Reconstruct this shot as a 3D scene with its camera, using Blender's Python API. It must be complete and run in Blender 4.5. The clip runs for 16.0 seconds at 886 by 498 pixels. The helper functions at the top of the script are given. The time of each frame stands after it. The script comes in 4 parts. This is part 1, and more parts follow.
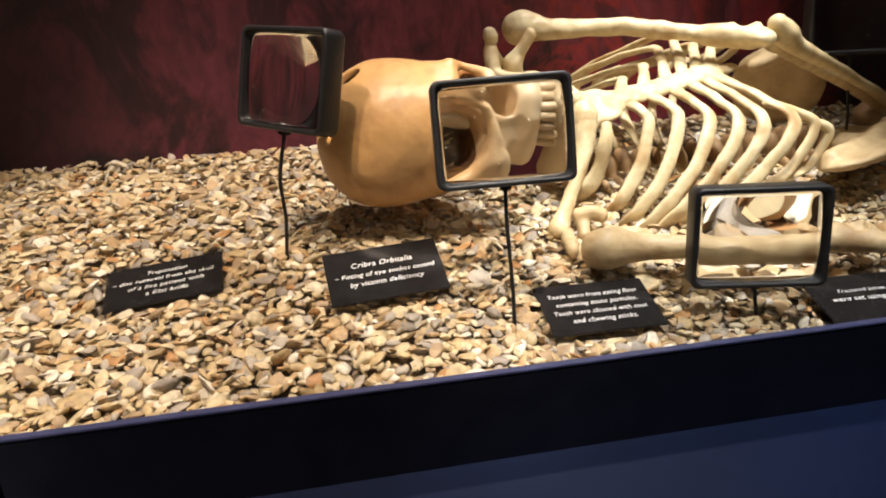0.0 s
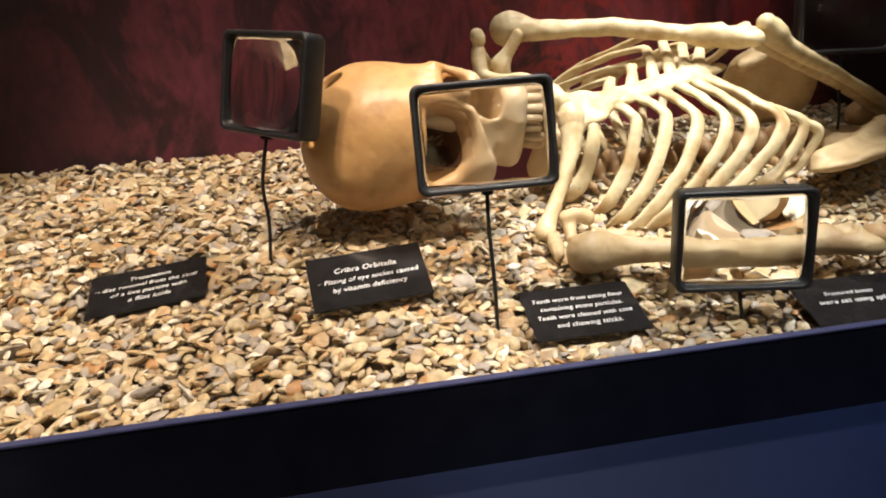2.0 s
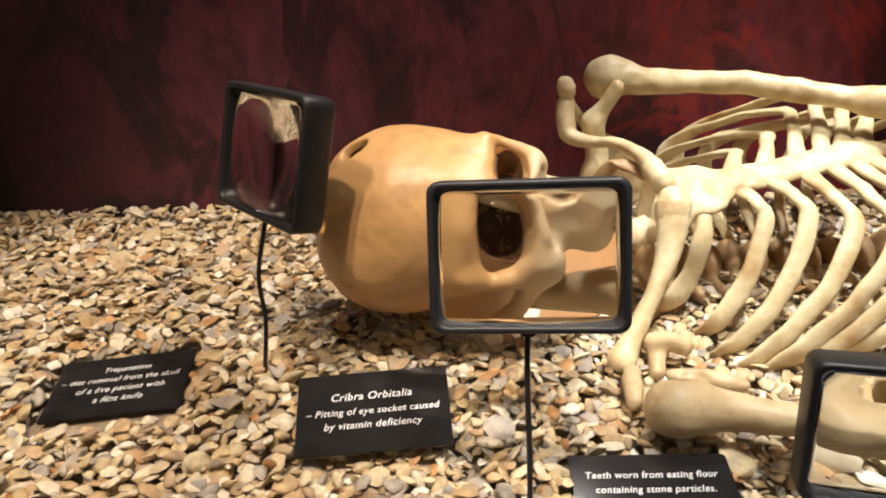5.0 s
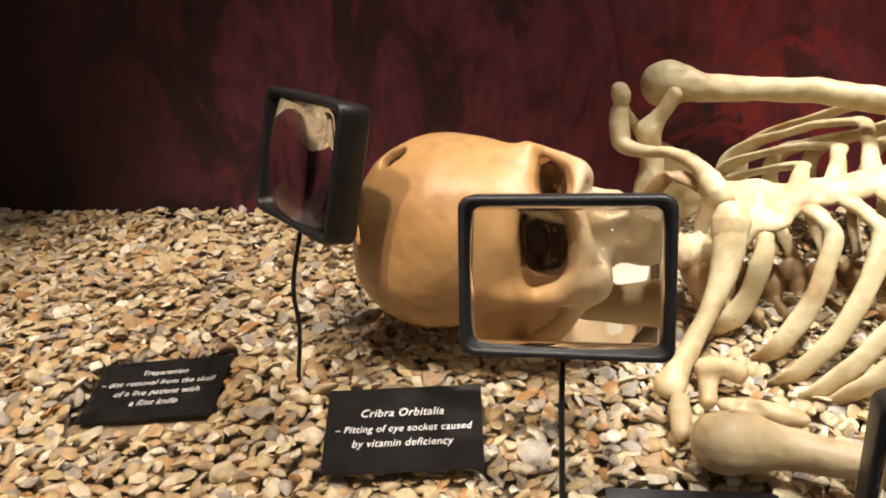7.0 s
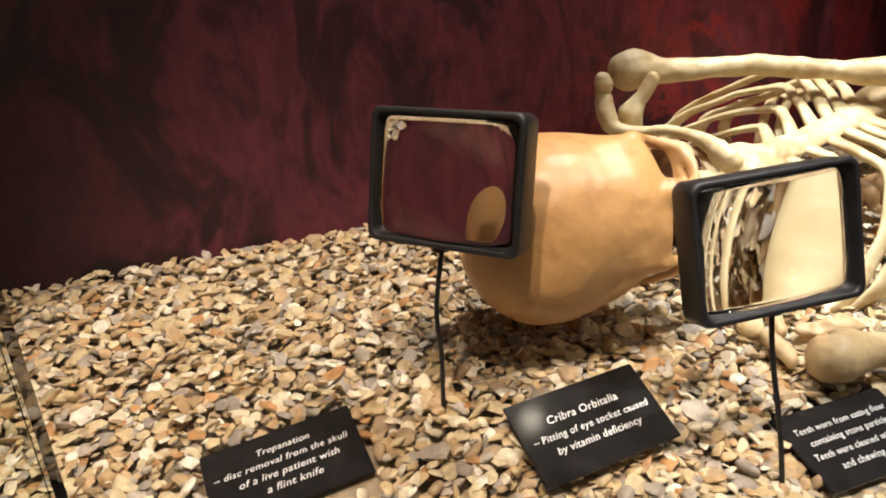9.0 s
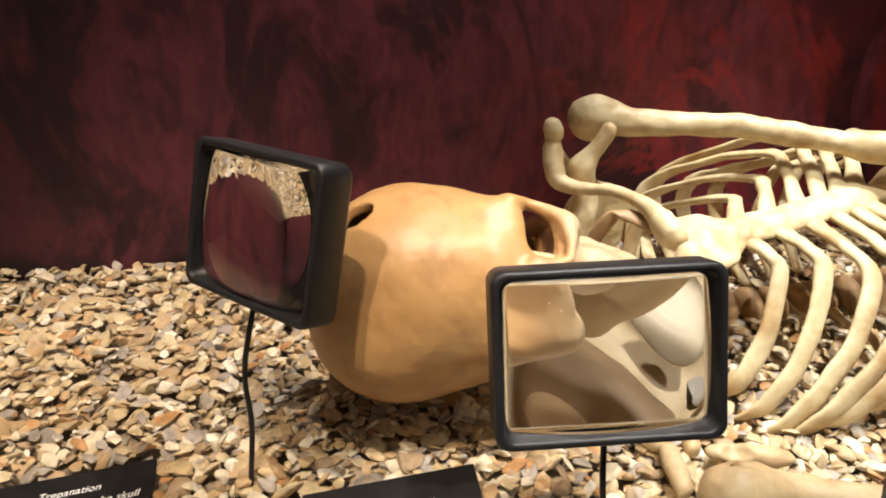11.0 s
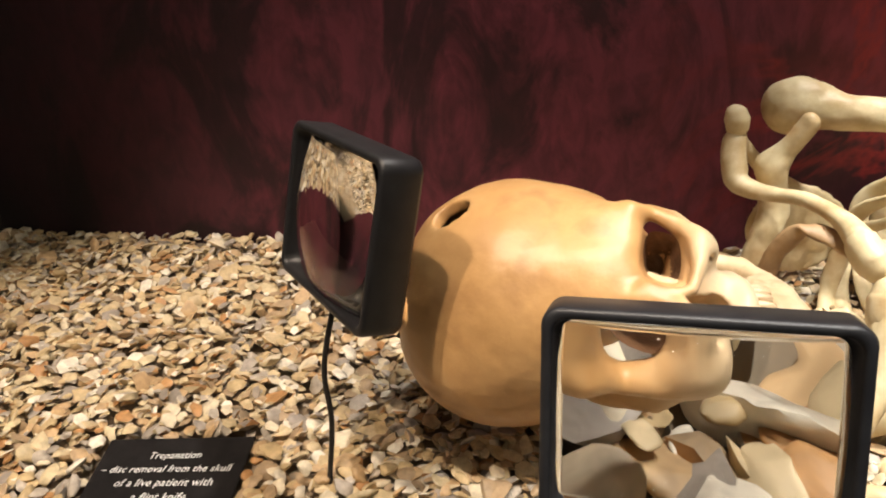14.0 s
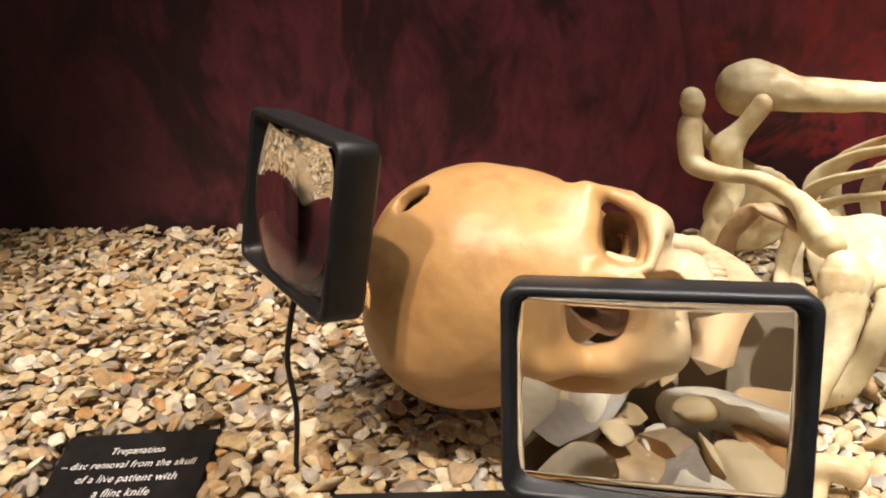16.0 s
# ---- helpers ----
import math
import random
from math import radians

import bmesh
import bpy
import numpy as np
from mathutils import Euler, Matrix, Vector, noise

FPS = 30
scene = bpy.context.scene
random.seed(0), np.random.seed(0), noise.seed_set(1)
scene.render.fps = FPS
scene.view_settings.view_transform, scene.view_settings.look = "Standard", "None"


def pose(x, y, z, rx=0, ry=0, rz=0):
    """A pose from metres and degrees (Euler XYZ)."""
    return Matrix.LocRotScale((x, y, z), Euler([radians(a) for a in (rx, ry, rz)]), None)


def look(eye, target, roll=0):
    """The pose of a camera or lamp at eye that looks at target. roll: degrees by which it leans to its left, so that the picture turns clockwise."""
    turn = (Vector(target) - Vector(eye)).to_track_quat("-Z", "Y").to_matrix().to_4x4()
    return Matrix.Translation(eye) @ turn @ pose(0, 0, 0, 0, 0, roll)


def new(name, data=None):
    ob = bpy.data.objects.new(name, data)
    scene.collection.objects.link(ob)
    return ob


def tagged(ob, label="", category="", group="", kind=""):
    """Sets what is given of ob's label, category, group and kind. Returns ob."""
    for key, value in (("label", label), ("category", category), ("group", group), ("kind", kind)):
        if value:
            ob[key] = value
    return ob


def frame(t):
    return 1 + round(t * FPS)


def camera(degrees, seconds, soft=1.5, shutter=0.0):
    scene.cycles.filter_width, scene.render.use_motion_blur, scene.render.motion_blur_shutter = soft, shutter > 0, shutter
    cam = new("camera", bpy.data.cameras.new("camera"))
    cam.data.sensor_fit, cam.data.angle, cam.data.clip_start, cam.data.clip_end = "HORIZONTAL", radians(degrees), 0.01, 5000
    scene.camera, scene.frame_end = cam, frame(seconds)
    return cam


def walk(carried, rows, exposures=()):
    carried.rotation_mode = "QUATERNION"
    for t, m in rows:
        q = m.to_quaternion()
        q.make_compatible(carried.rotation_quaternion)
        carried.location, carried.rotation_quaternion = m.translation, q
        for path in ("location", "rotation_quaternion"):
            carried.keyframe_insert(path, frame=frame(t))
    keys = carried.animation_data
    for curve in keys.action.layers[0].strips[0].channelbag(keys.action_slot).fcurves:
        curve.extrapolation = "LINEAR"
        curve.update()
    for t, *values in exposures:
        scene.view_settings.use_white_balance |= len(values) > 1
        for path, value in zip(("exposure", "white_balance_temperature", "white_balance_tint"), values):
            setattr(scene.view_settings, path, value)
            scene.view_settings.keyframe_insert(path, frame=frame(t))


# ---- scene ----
cam = camera(64.1, 16.0, soft=2.0)
METRES, EYE, TILT, LEAN, TURN = 1.15, 1.1, -20.0, 2.5, -10.6
ROWS = [
    (0.0, 0.0, 0.0, 0.0, 0.0, 0.0, -0.0),
    (0.5, 0.0118, 0.0049, 0.0021, -0.13, -0.64, 0.3),
    (1.0, 0.0211, 0.0074, 0.0041, -0.32, -0.59, 0.5),
    (1.5, 0.0201, 0.0074, 0.0052, -0.14, -0.62, 0.48),
    (2.0, 0.0166, 0.0037, 0.006, 0.24, -0.21, 0.3),
    (2.5, 0.0107, 0.0054, 0.0067, 0.65, -0.05, -0.08),
    (3.0, 0.017, 0.0169, 0.0157, 1.71, 0.18, -0.11),
    (3.5, 0.0091, 0.0675, 0.0488, 2.44, 0.42, 0.17),
    (6.0, 0.1012, 0.1726, 0.1019, 13.78, -1.32, -6.97),
    (6.5, 0.0845, 0.176, 0.101, 13.59, -0.57, -6.19),
    (7.0, 0.0789, 0.1784, 0.1037, 15.18, -1.0, -6.0),
    (7.5, 0.0081, 0.1945, 0.1067, 12.89, -1.48, -5.45),
    (8.0, -0.1058, 0.2005, 0.1019, 3.11, -0.11, -0.62),
    (8.5, -0.1265, 0.1755, 0.0875, -1.43, -0.34, 2.25),
    (9.0, -0.1979, 0.1653, 0.105, -7.95, -0.62, 4.58),
    (9.5, -0.2184, 0.1677, 0.1105, -14.07, 0.52, 7.71),
    (12.0, 0.0691, 0.2571, 0.149, 17.47, -1.73, -8.7),
    (12.5, 0.0474, 0.2701, 0.1615, 22.89, -2.53, -8.47),
    (13.0, 0.0386, 0.2777, 0.163, 20.67, -1.88, -7.65),
    (13.5, 0.0398, 0.2812, 0.1583, 19.66, -2.89, -7.38),
    (14.0, 0.0377, 0.2761, 0.1555, 19.75, -3.29, -7.1),
    (14.5, 0.0418, 0.2746, 0.1534, 18.99, -3.38, -6.72),
    (15.0, 0.0429, 0.2772, 0.1532, 18.37, -3.44, -6.42),
    (15.5, 0.041, 0.2802, 0.152, 17.99, -3.55, -6.27),
    (16.0, 0.0419, 0.2768, 0.1515, 17.09, -3.56, -5.99),
]
walk(cam, [(t, pose(0, 0, EYE, TILT, LEAN, TURN) @ pose(METRES * x, METRES * y, METRES * z, 90 + pitch, roll, yaw)) for t, x, y, z, yaw, pitch, roll in ROWS],
     exposures=[(0.0, 0.0), (3.5, 0.0), (6.0, -0.22), (8.0, -0.2), (9.5, -0.08), (12.0, -0.1), (16.0, -0.08)])

# ---- world and lights ----
world = bpy.data.worlds.new("world")
scene.world = world
world.use_nodes = True
world.node_tree.nodes["Background"].inputs[0].default_value = (0.02, 0.02, 0.03, 1)
world.node_tree.nodes["Background"].inputs[1].default_value = 0.3


def spot(place, target, watts, colour, cone=50, blend=0.6, radius=0.025):
    data = bpy.data.lights.new("track_spot", "SPOT")
    data.energy, data.color, data.spot_size, data.spot_blend, data.shadow_soft_size = watts, colour, radians(cone), blend, radius
    ob = new("track_spot_light", data)
    ob.matrix_world = look(place, target)
    data.cycles.is_caustics_light = True
    return ob


CEILING = 2.55
SPOTS = [
    # place, target, watts, colour, cone
    ((0.52, 0.86, 2.42), (0.22, 0.74, 0.92), 62, (1.0, 0.94, 0.89), 48),
    ((0.60, 0.62, 2.42), (0.44, 0.82, 0.95), 128, (1.0, 0.97, 0.91), 19),
    ((-0.10, 0.27, 2.42), (-0.14, 0.68, 0.86), 63, (1.0, 0.81, 0.64), 31),
    ((-0.48, 0.07, 2.42), (-0.12, 0.68, 0.88), 62, (1.0, 0.81, 0.63), 31),
    ((0.44, 0.16, 2.42), (0.36, 0.66, 0.85), 98, (1.0, 0.98, 0.94), 26),
    # blue lamp added only to brighten the front ledge, no known source
    ((1.1, -0.3, 2.42), (0.62, 0.30, 0.64), 4.5, (0.36, 0.58, 1.0), 24),
    ((-0.2, -1.2, 2.42), (-0.6, -1.6, 0.0), 12, (1.0, 0.86, 0.66), 40),
    ((0.5, -1.0, 2.42), (0.9, -1.5, 0.0), 12, (1.0, 0.86, 0.66), 40),
    ((1.3, -0.9, 2.42), (1.6, -1.4, 0.0), 12, (1.0, 0.86, 0.66), 40),
]
for row in SPOTS:
    spot(*row, radius=0.018)

# ---- materials ----


def material(name, ramp, scale=20.0, detail=6.0, rough=0.5, metal=0.0, bump=0.2, bump_scale=120.0, bump_distance=0.001,
             spots=None, stretch=(1, 1, 1), island=False, specular=0.5, coat=0.0, stain_scale=None):
    """A procedural surface: a colour ramp over noise (or over the islands), stains at a larger size, and fine relief."""
    m = bpy.data.materials.new(name)
    m.use_nodes = True
    nt = m.node_tree
    n, l = nt.nodes, nt.links
    bsdf = n["Principled BSDF"]
    bsdf.inputs["Roughness"].default_value = rough
    bsdf.inputs["Metallic"].default_value = metal
    bsdf.inputs["Specular IOR Level"].default_value = specular
    bsdf.inputs["Coat Weight"].default_value = coat
    bsdf.inputs["Coat Roughness"].default_value = 0.25
    co = n.new("ShaderNodeTexCoord")
    mp = n.new("ShaderNodeMapping")
    mp.inputs["Scale"].default_value = stretch
    l.new(co.outputs["Object"], mp.inputs["Vector"])
    tex = n.new("ShaderNodeTexNoise")
    tex.inputs["Scale"].default_value, tex.inputs["Detail"].default_value = scale, detail
    tex.inputs["Roughness"].default_value = 0.62
    l.new(mp.outputs[0], tex.inputs["Vector"])
    cr = n.new("ShaderNodeValToRGB")
    els = cr.color_ramp.elements
    while len(els) < len(ramp):
        els.new(0.5)
    for e, (p, c) in zip(els, ramp):
        e.position, e.color = p, (*c, 1)
    colour = cr.outputs[0]
    if island:
        geo = n.new("ShaderNodeNewGeometry")
        cr.color_ramp.interpolation = "CONSTANT"
        l.new(geo.outputs["Random Per Island"], cr.inputs[0])
        grain = n.new("ShaderNodeMapRange")
        grain.inputs[1].default_value, grain.inputs[2].default_value = 0.3, 0.7
        grain.inputs[3].default_value, grain.inputs[4].default_value = 0.62, 1.2
        l.new(tex.outputs["Fac"], grain.inputs[0])
        mul = n.new("ShaderNodeMix")
        mul.data_type, mul.blend_type = "RGBA", "MULTIPLY"
        mul.inputs["Factor"].default_value = 1.0
        l.new(colour, mul.inputs["A"])
        l.new(grain.outputs[0], mul.inputs["B"])
        colour = mul.outputs["Result"]
    else:
        l.new(tex.outputs["Fac"], cr.inputs[0])
    if spots:
        t2 = n.new("ShaderNodeTexNoise")
        t2.inputs["Scale"].default_value, t2.inputs["Detail"].default_value = stain_scale or scale * 0.3, 4
        l.new(mp.outputs[0], t2.inputs["Vector"])
        mr = n.new("ShaderNodeMapRange")
        mr.inputs[1].default_value, mr.inputs[2].default_value = spots[1], spots[2]
        l.new(t2.outputs["Fac"], mr.inputs[0])
        mx = n.new("ShaderNodeMix")
        mx.data_type = "RGBA"
        l.new(mr.outputs[0], mx.inputs["Factor"])
        l.new(colour, mx.inputs["A"])
        mx.inputs["B"].default_value = (*spots[0], 1)
        colour = mx.outputs["Result"]
    l.new(colour, bsdf.inputs["Base Color"])
    if bump:
        t3 = n.new("ShaderNodeTexNoise")
        t3.inputs["Scale"].default_value, t3.inputs["Detail"].default_value = bump_scale, 5
        l.new(mp.outputs[0], t3.inputs["Vector"])
        bp = n.new("ShaderNodeBump")
        bp.inputs["Strength"].default_value, bp.inputs["Distance"].default_value = bump, bump_distance
        l.new(t3.outputs["Fac"], bp.inputs["Height"])
        l.new(bp.outputs[0], bsdf.inputs["Normal"])
    return m


BONE = material("ivory_bone", [(0.3, (0.54, 0.41, 0.21)), (0.55, (0.69, 0.565, 0.335)), (0.8, (0.78, 0.68, 0.46))], scale=40, rough=0.5,
                bump=0.45, bump_scale=140, bump_distance=0.0012, spots=((0.42, 0.25, 0.10), 0.48, 0.74), stain_scale=30)
SKULL = material("tan_bone", [(0.3, (0.49, 0.270, 0.102)), (0.55, (0.58, 0.335, 0.135)), (0.8, (0.63, 0.400, 0.182))], scale=22, detail=9, rough=0.38,
                 bump=0.35, bump_scale=110, bump_distance=0.0012, spots=((0.38, 0.20, 0.08), 0.54, 0.80), stain_scale=34)
FACE_BONE = material("pale_bone", [(0.3, (0.52, 0.38, 0.21)), (0.55, (0.66, 0.52, 0.32)), (0.8, (0.74, 0.62, 0.42))], scale=34, detail=9, rough=0.5,
                     bump=0.4, bump_scale=120, bump_distance=0.0012, spots=((0.34, 0.20, 0.09), 0.56, 0.80), stain_scale=60)

def bleached_end(m, pale, x0, x1):
    """The stain fades out along the bone, in an uneven line, and leaves it pale."""
    n, l = m.node_tree.nodes, m.node_tree.links
    b = n["Principled BSDF"]
    old = b.inputs["Base Color"].links[0].from_socket
    co, sep, tex = n.new("ShaderNodeTexCoord"), n.new("ShaderNodeSeparateXYZ"), n.new("ShaderNodeTexNoise")
    tex.inputs["Scale"].default_value, tex.inputs["Detail"].default_value = 40, 6
    l.new(co.outputs["Object"], sep.inputs[0])
    l.new(co.outputs["Object"], tex.inputs["Vector"])
    off = n.new("ShaderNodeMath")
    off.operation = "MULTIPLY_ADD"
    off.inputs[1].default_value = 0.04
    l.new(tex.outputs["Fac"], off.inputs[0])
    l.new(sep.outputs["X"], off.inputs[2])
    mr = n.new("ShaderNodeMapRange")
    mr.interpolation_type = "SMOOTHSTEP"
    mr.inputs[1].default_value, mr.inputs[2].default_value = x0 + 0.02, x1 + 0.02
    l.new(off.outputs[0], mr.inputs[0])
    mx = n.new("ShaderNodeMix")
    mx.data_type = "RGBA"
    l.new(mr.outputs[0], mx.inputs["Factor"])
    l.new(old, mx.inputs["A"])
    mx.inputs["B"].default_value = (*pale, 1)
    l.new(mx.outputs["Result"], b.inputs["Base Color"])


bleached_end(SKULL, (0.68, 0.54, 0.35), 0.060, 0.112)
TAN_BONE = material("buff_bone", [(0.3, (0.42, 0.29, 0.145)), (0.55, (0.57, 0.43, 0.24)), (0.8, (0.66, 0.53, 0.34))], scale=34, detail=9, rough=0.5,
                    bump=0.55, bump_scale=110, bump_distance=0.0015, spots=((0.33, 0.19, 0.085), 0.50, 0.74), stain_scale=26)
TOOTH = material("worn_tooth", [(0.3, (0.50, 0.34, 0.18)), (0.7, (0.68, 0.53, 0.34))], scale=150, rough=0.35, bump=0.2)
BROWN_BONE = material("brown_bone", [(0.3, (0.25, 0.14, 0.065)), (0.55, (0.40, 0.25, 0.12)), (0.8, (0.52, 0.36, 0.19))], scale=30, rough=0.55,
                      bump=0.5, bump_scale=140, bump_distance=0.0015)
SOCKET = material("shaded_brown_socket", [(0.3, (0.07, 0.035, 0.018)), (0.55, (0.17, 0.085, 0.04)), (0.8, (0.34, 0.21, 0.12))], scale=60, rough=0.6, bump=0.8, bump_scale=220, bump_distance=0.002)
HIP_BONE = material("dull_tan_bone", [(0.3, (0.36, 0.25, 0.125)), (0.55, (0.50, 0.37, 0.20)), (0.8, (0.58, 0.45, 0.27))], scale=24, rough=0.55,
                    bump=0.5, bump_scale=130, bump_distance=0.0015)
STONE = material("flint_gravel", [(0.0, (0.55, 0.41, 0.22)), (0.16, (0.64, 0.52, 0.32)), (0.30, (0.41, 0.29, 0.17)), (0.42, (0.70, 0.60, 0.43)),
                                  (0.54, (0.34, 0.29, 0.24)), (0.60, (0.53, 0.36, 0.19)), (0.72, (0.44, 0.38, 0.31)), (0.82, (0.78, 0.71, 0.58)),
                                  (0.89, (0.47, 0.25, 0.10)), (0.93, (0.61, 0.48, 0.29))],
                 scale=110, rough=0.55, bump=0.5, bump_scale=260, island=True)
SOIL = material("gravel_base", [(0.3, (0.20, 0.15, 0.10)), (0.7, (0.36, 0.28, 0.19))], scale=60, rough=0.9, bump=0.5)
PLASTIC = material("black_plastic", [(0.3, (0.012, 0.012, 0.014)), (0.7, (0.022, 0.022, 0.024))], scale=80, rough=0.45, bump=0.12, bump_scale=700, bump_distance=0.0004)
STEEL = material("black_wire", [(0.3, (0.012, 0.012, 0.012)), (0.7, (0.03, 0.03, 0.03))], scale=90, rough=0.4, metal=0.3, bump=0)
CARD = material("black_card", [(0.3, (0.013, 0.012, 0.012)), (0.7, (0.022, 0.020, 0.020))], scale=40, rough=0.1, specular=0.3, bump=0.03, bump_scale=90)
INK = material("white_print", [(0.3, (0.76, 0.76, 0.74)), (0.7, (0.85, 0.85, 0.83))], scale=60, rough=0.5, bump=0)
NAVY = material("navy_paint", [(0.3, (0.005, 0.006, 0.012)), (0.7, (0.009, 0.010, 0.020))], scale=30, rough=0.35, bump=0.08, bump_scale=200,
                spots=((0.02, 0.022, 0.04), 0.62, 0.9), stain_scale=8)
BLUE = material("blue_paint", [(0.3, (0.0006, 0.0035, 0.020)), (0.7, (0.0015, 0.007, 0.034))], scale=9, rough=0.6, specular=0.1, bump=0.06, bump_scale=150)
CAP = material("blue_grey_edge", [(0.3, (0.03, 0.035, 0.09)), (0.7, (0.05, 0.055, 0.13))], scale=30, rough=0.45, bump=0.1)
DARK = material("dark_room", [(0.3, (0.012, 0.011, 0.011)), (0.7, (0.025, 0.022, 0.022))], scale=5, rough=0.8, bump=0.1)


def mural_material():
    """Dark red painted backdrop: vertical black streaks and a patch of brighter red strokes."""
    m = bpy.data.materials.new("red_mural")
    m.use_nodes = True
    n, l = m.node_tree.nodes, m.node_tree.links
    bsdf = n["Principled BSDF"]
    bsdf.inputs["Roughness"].default_value = 0.6
    co = n.new("ShaderNodeTexCoord")

    def noise_at(scale, stretch, detail, shift=0.0, warp=0.0):
        mp = n.new("ShaderNodeMapping")
        mp.inputs["Scale"].default_value = stretch
        mp.inputs["Location"].default_value = (shift, shift * 0.7, shift * 1.3)
        l.new(co.outputs["Object"], mp.inputs[0])
        t = n.new("ShaderNodeTexNoise")
        t.inputs["Scale"].default_value, t.inputs["Detail"].default_value, t.inputs["Distortion"].default_value = scale, detail, warp
        t.inputs["Roughness"].default_value = 0.6
        l.new(mp.outputs[0], t.inputs["Vector"])
        return t.outputs["Fac"]

    def ramp(fac, rows):
        r = n.new("ShaderNodeValToRGB")
        while len(r.color_ramp.elements) < len(rows):
            r.color_ramp.elements.new(0.5)
        for e, (p, c) in zip(r.color_ramp.elements, rows):
            e.position, e.color = p, (*c, 1)
        l.new(fac, r.inputs[0])
        return r.outputs[0]

    def mix(kind, fac, a, b):
        x = n.new("ShaderNodeMix")
        x.data_type, x.blend_type = "RGBA", kind
        if isinstance(fac, float):
            x.inputs["Factor"].default_value = fac
        else:
            l.new(fac, x.inputs["Factor"])
        l.new(a, x.inputs["A"])
        l.new(b, x.inputs["B"])
        return x.outputs["Result"]

    base = ramp(noise_at(3.0, (1.0, 1, 0.8), 6, 0.3), [(0.3, (0.100, 0.017, 0.032)), (0.55, (0.178, 0.027, 0.050)), (0.8, (0.215, 0.056, 0.082))])
    streak = ramp(noise_at(8.0, (1.3, 1, 0.7), 14, 2.0, 0.9), [(0.42, (0.10, 0.10, 0.13)), (0.51, (1, 1, 1))])
    col = mix("MULTIPLY", 0.8, base, streak)
    fleck = ramp(noise_at(40.0, (1.3, 1, 0.65), 10, 7.0, 0.5), [(0.36, (0.42, 0.42, 0.46)), (0.60, (1.15, 1.15, 1.15))])
    col = mix("MULTIPLY", 0.7, col, fleck)
    # brighter brush strokes towards the feet end
    sep = n.new("ShaderNodeSeparateXYZ")
    l.new(co.outputs["Object"], sep.inputs[0])
    reach = n.new("ShaderNodeMapRange")
    reach.interpolation_type = "SMOOTHSTEP"
    reach.inputs[1].default_value, reach.inputs[2].default_value = 0.12, 0.40
    l.new(sep.outputs["X"], reach.inputs[0])
    glow = ramp(noise_at(4.5, (1, 1, 1.2), 4, 5.0, 1.2), [(0.46, (0.05, 0.05, 0.05)), (0.66, (0.32, 0.32, 0.32))])
    strokes = ramp(noise_at(3.4, (1.3, 1, 0.9), 5, 8.0, 1.6), [(0.46, (0, 0, 0)), (0.50, (0.9, 0.9, 0.9)), (0.545, (0, 0, 0))])
    fire = mix("LIGHTEN", 1.0, glow, strokes)
    fac = n.new("ShaderNodeMath")
    fac.operation = "MULTIPLY"
    l.new(reach.outputs[0], fac.inputs[0])
    l.new(fire, fac.inputs[1])
    red = ramp(noise_at(14, (1, 1, 1), 4, 1.0), [(0.3, (0.16, 0.012, 0.016)), (0.7, (0.40, 0.030, 0.030))])
    col = mix("MIX", fac.outputs[0], col, red)
    # mural colour gets darker towards its left end; soot is just this ramp
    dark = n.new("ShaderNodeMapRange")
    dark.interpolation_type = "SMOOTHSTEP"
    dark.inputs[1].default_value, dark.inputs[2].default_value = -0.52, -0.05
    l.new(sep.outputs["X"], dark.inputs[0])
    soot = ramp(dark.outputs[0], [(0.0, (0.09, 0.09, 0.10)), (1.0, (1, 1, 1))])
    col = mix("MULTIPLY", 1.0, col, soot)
    # mural colour also drops to near black towards its right end
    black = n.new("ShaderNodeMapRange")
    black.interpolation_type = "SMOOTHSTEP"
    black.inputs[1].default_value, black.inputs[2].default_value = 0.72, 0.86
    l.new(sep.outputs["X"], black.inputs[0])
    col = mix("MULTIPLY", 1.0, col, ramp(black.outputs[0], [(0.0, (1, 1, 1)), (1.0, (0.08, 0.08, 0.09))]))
    l.new(col, bsdf.inputs["Base Color"])
    b = n.new("ShaderNodeBump")
    b.inputs["Strength"].default_value, b.inputs["Distance"].default_value = 0.25, 0.002
    l.new(noise_at(60, (1, 1, 1), 5), b.inputs["Height"])
    l.new(b.outputs[0], bsdf.inputs["Normal"])
    return m


MURAL = mural_material()


def glass_material(name, ior, tint):
    m = bpy.data.materials.new(name)
    m.use_nodes = True
    n = m.node_tree.nodes
    b = n["Principled BSDF"]
    b.inputs["Base Color"].default_value = (*tint, 1)
    b.inputs["Transmission Weight"].default_value = 1.0
    b.inputs["Roughness"].default_value = 0.0
    b.inputs["IOR"].default_value = ior
    return m


LENS = glass_material("acrylic_lens", 1.49, (0.97, 0.97, 0.95))
PANE = glass_material("case_glass", 1.5, (0.90, 0.95, 0.92))

# ---- mesh helpers ----


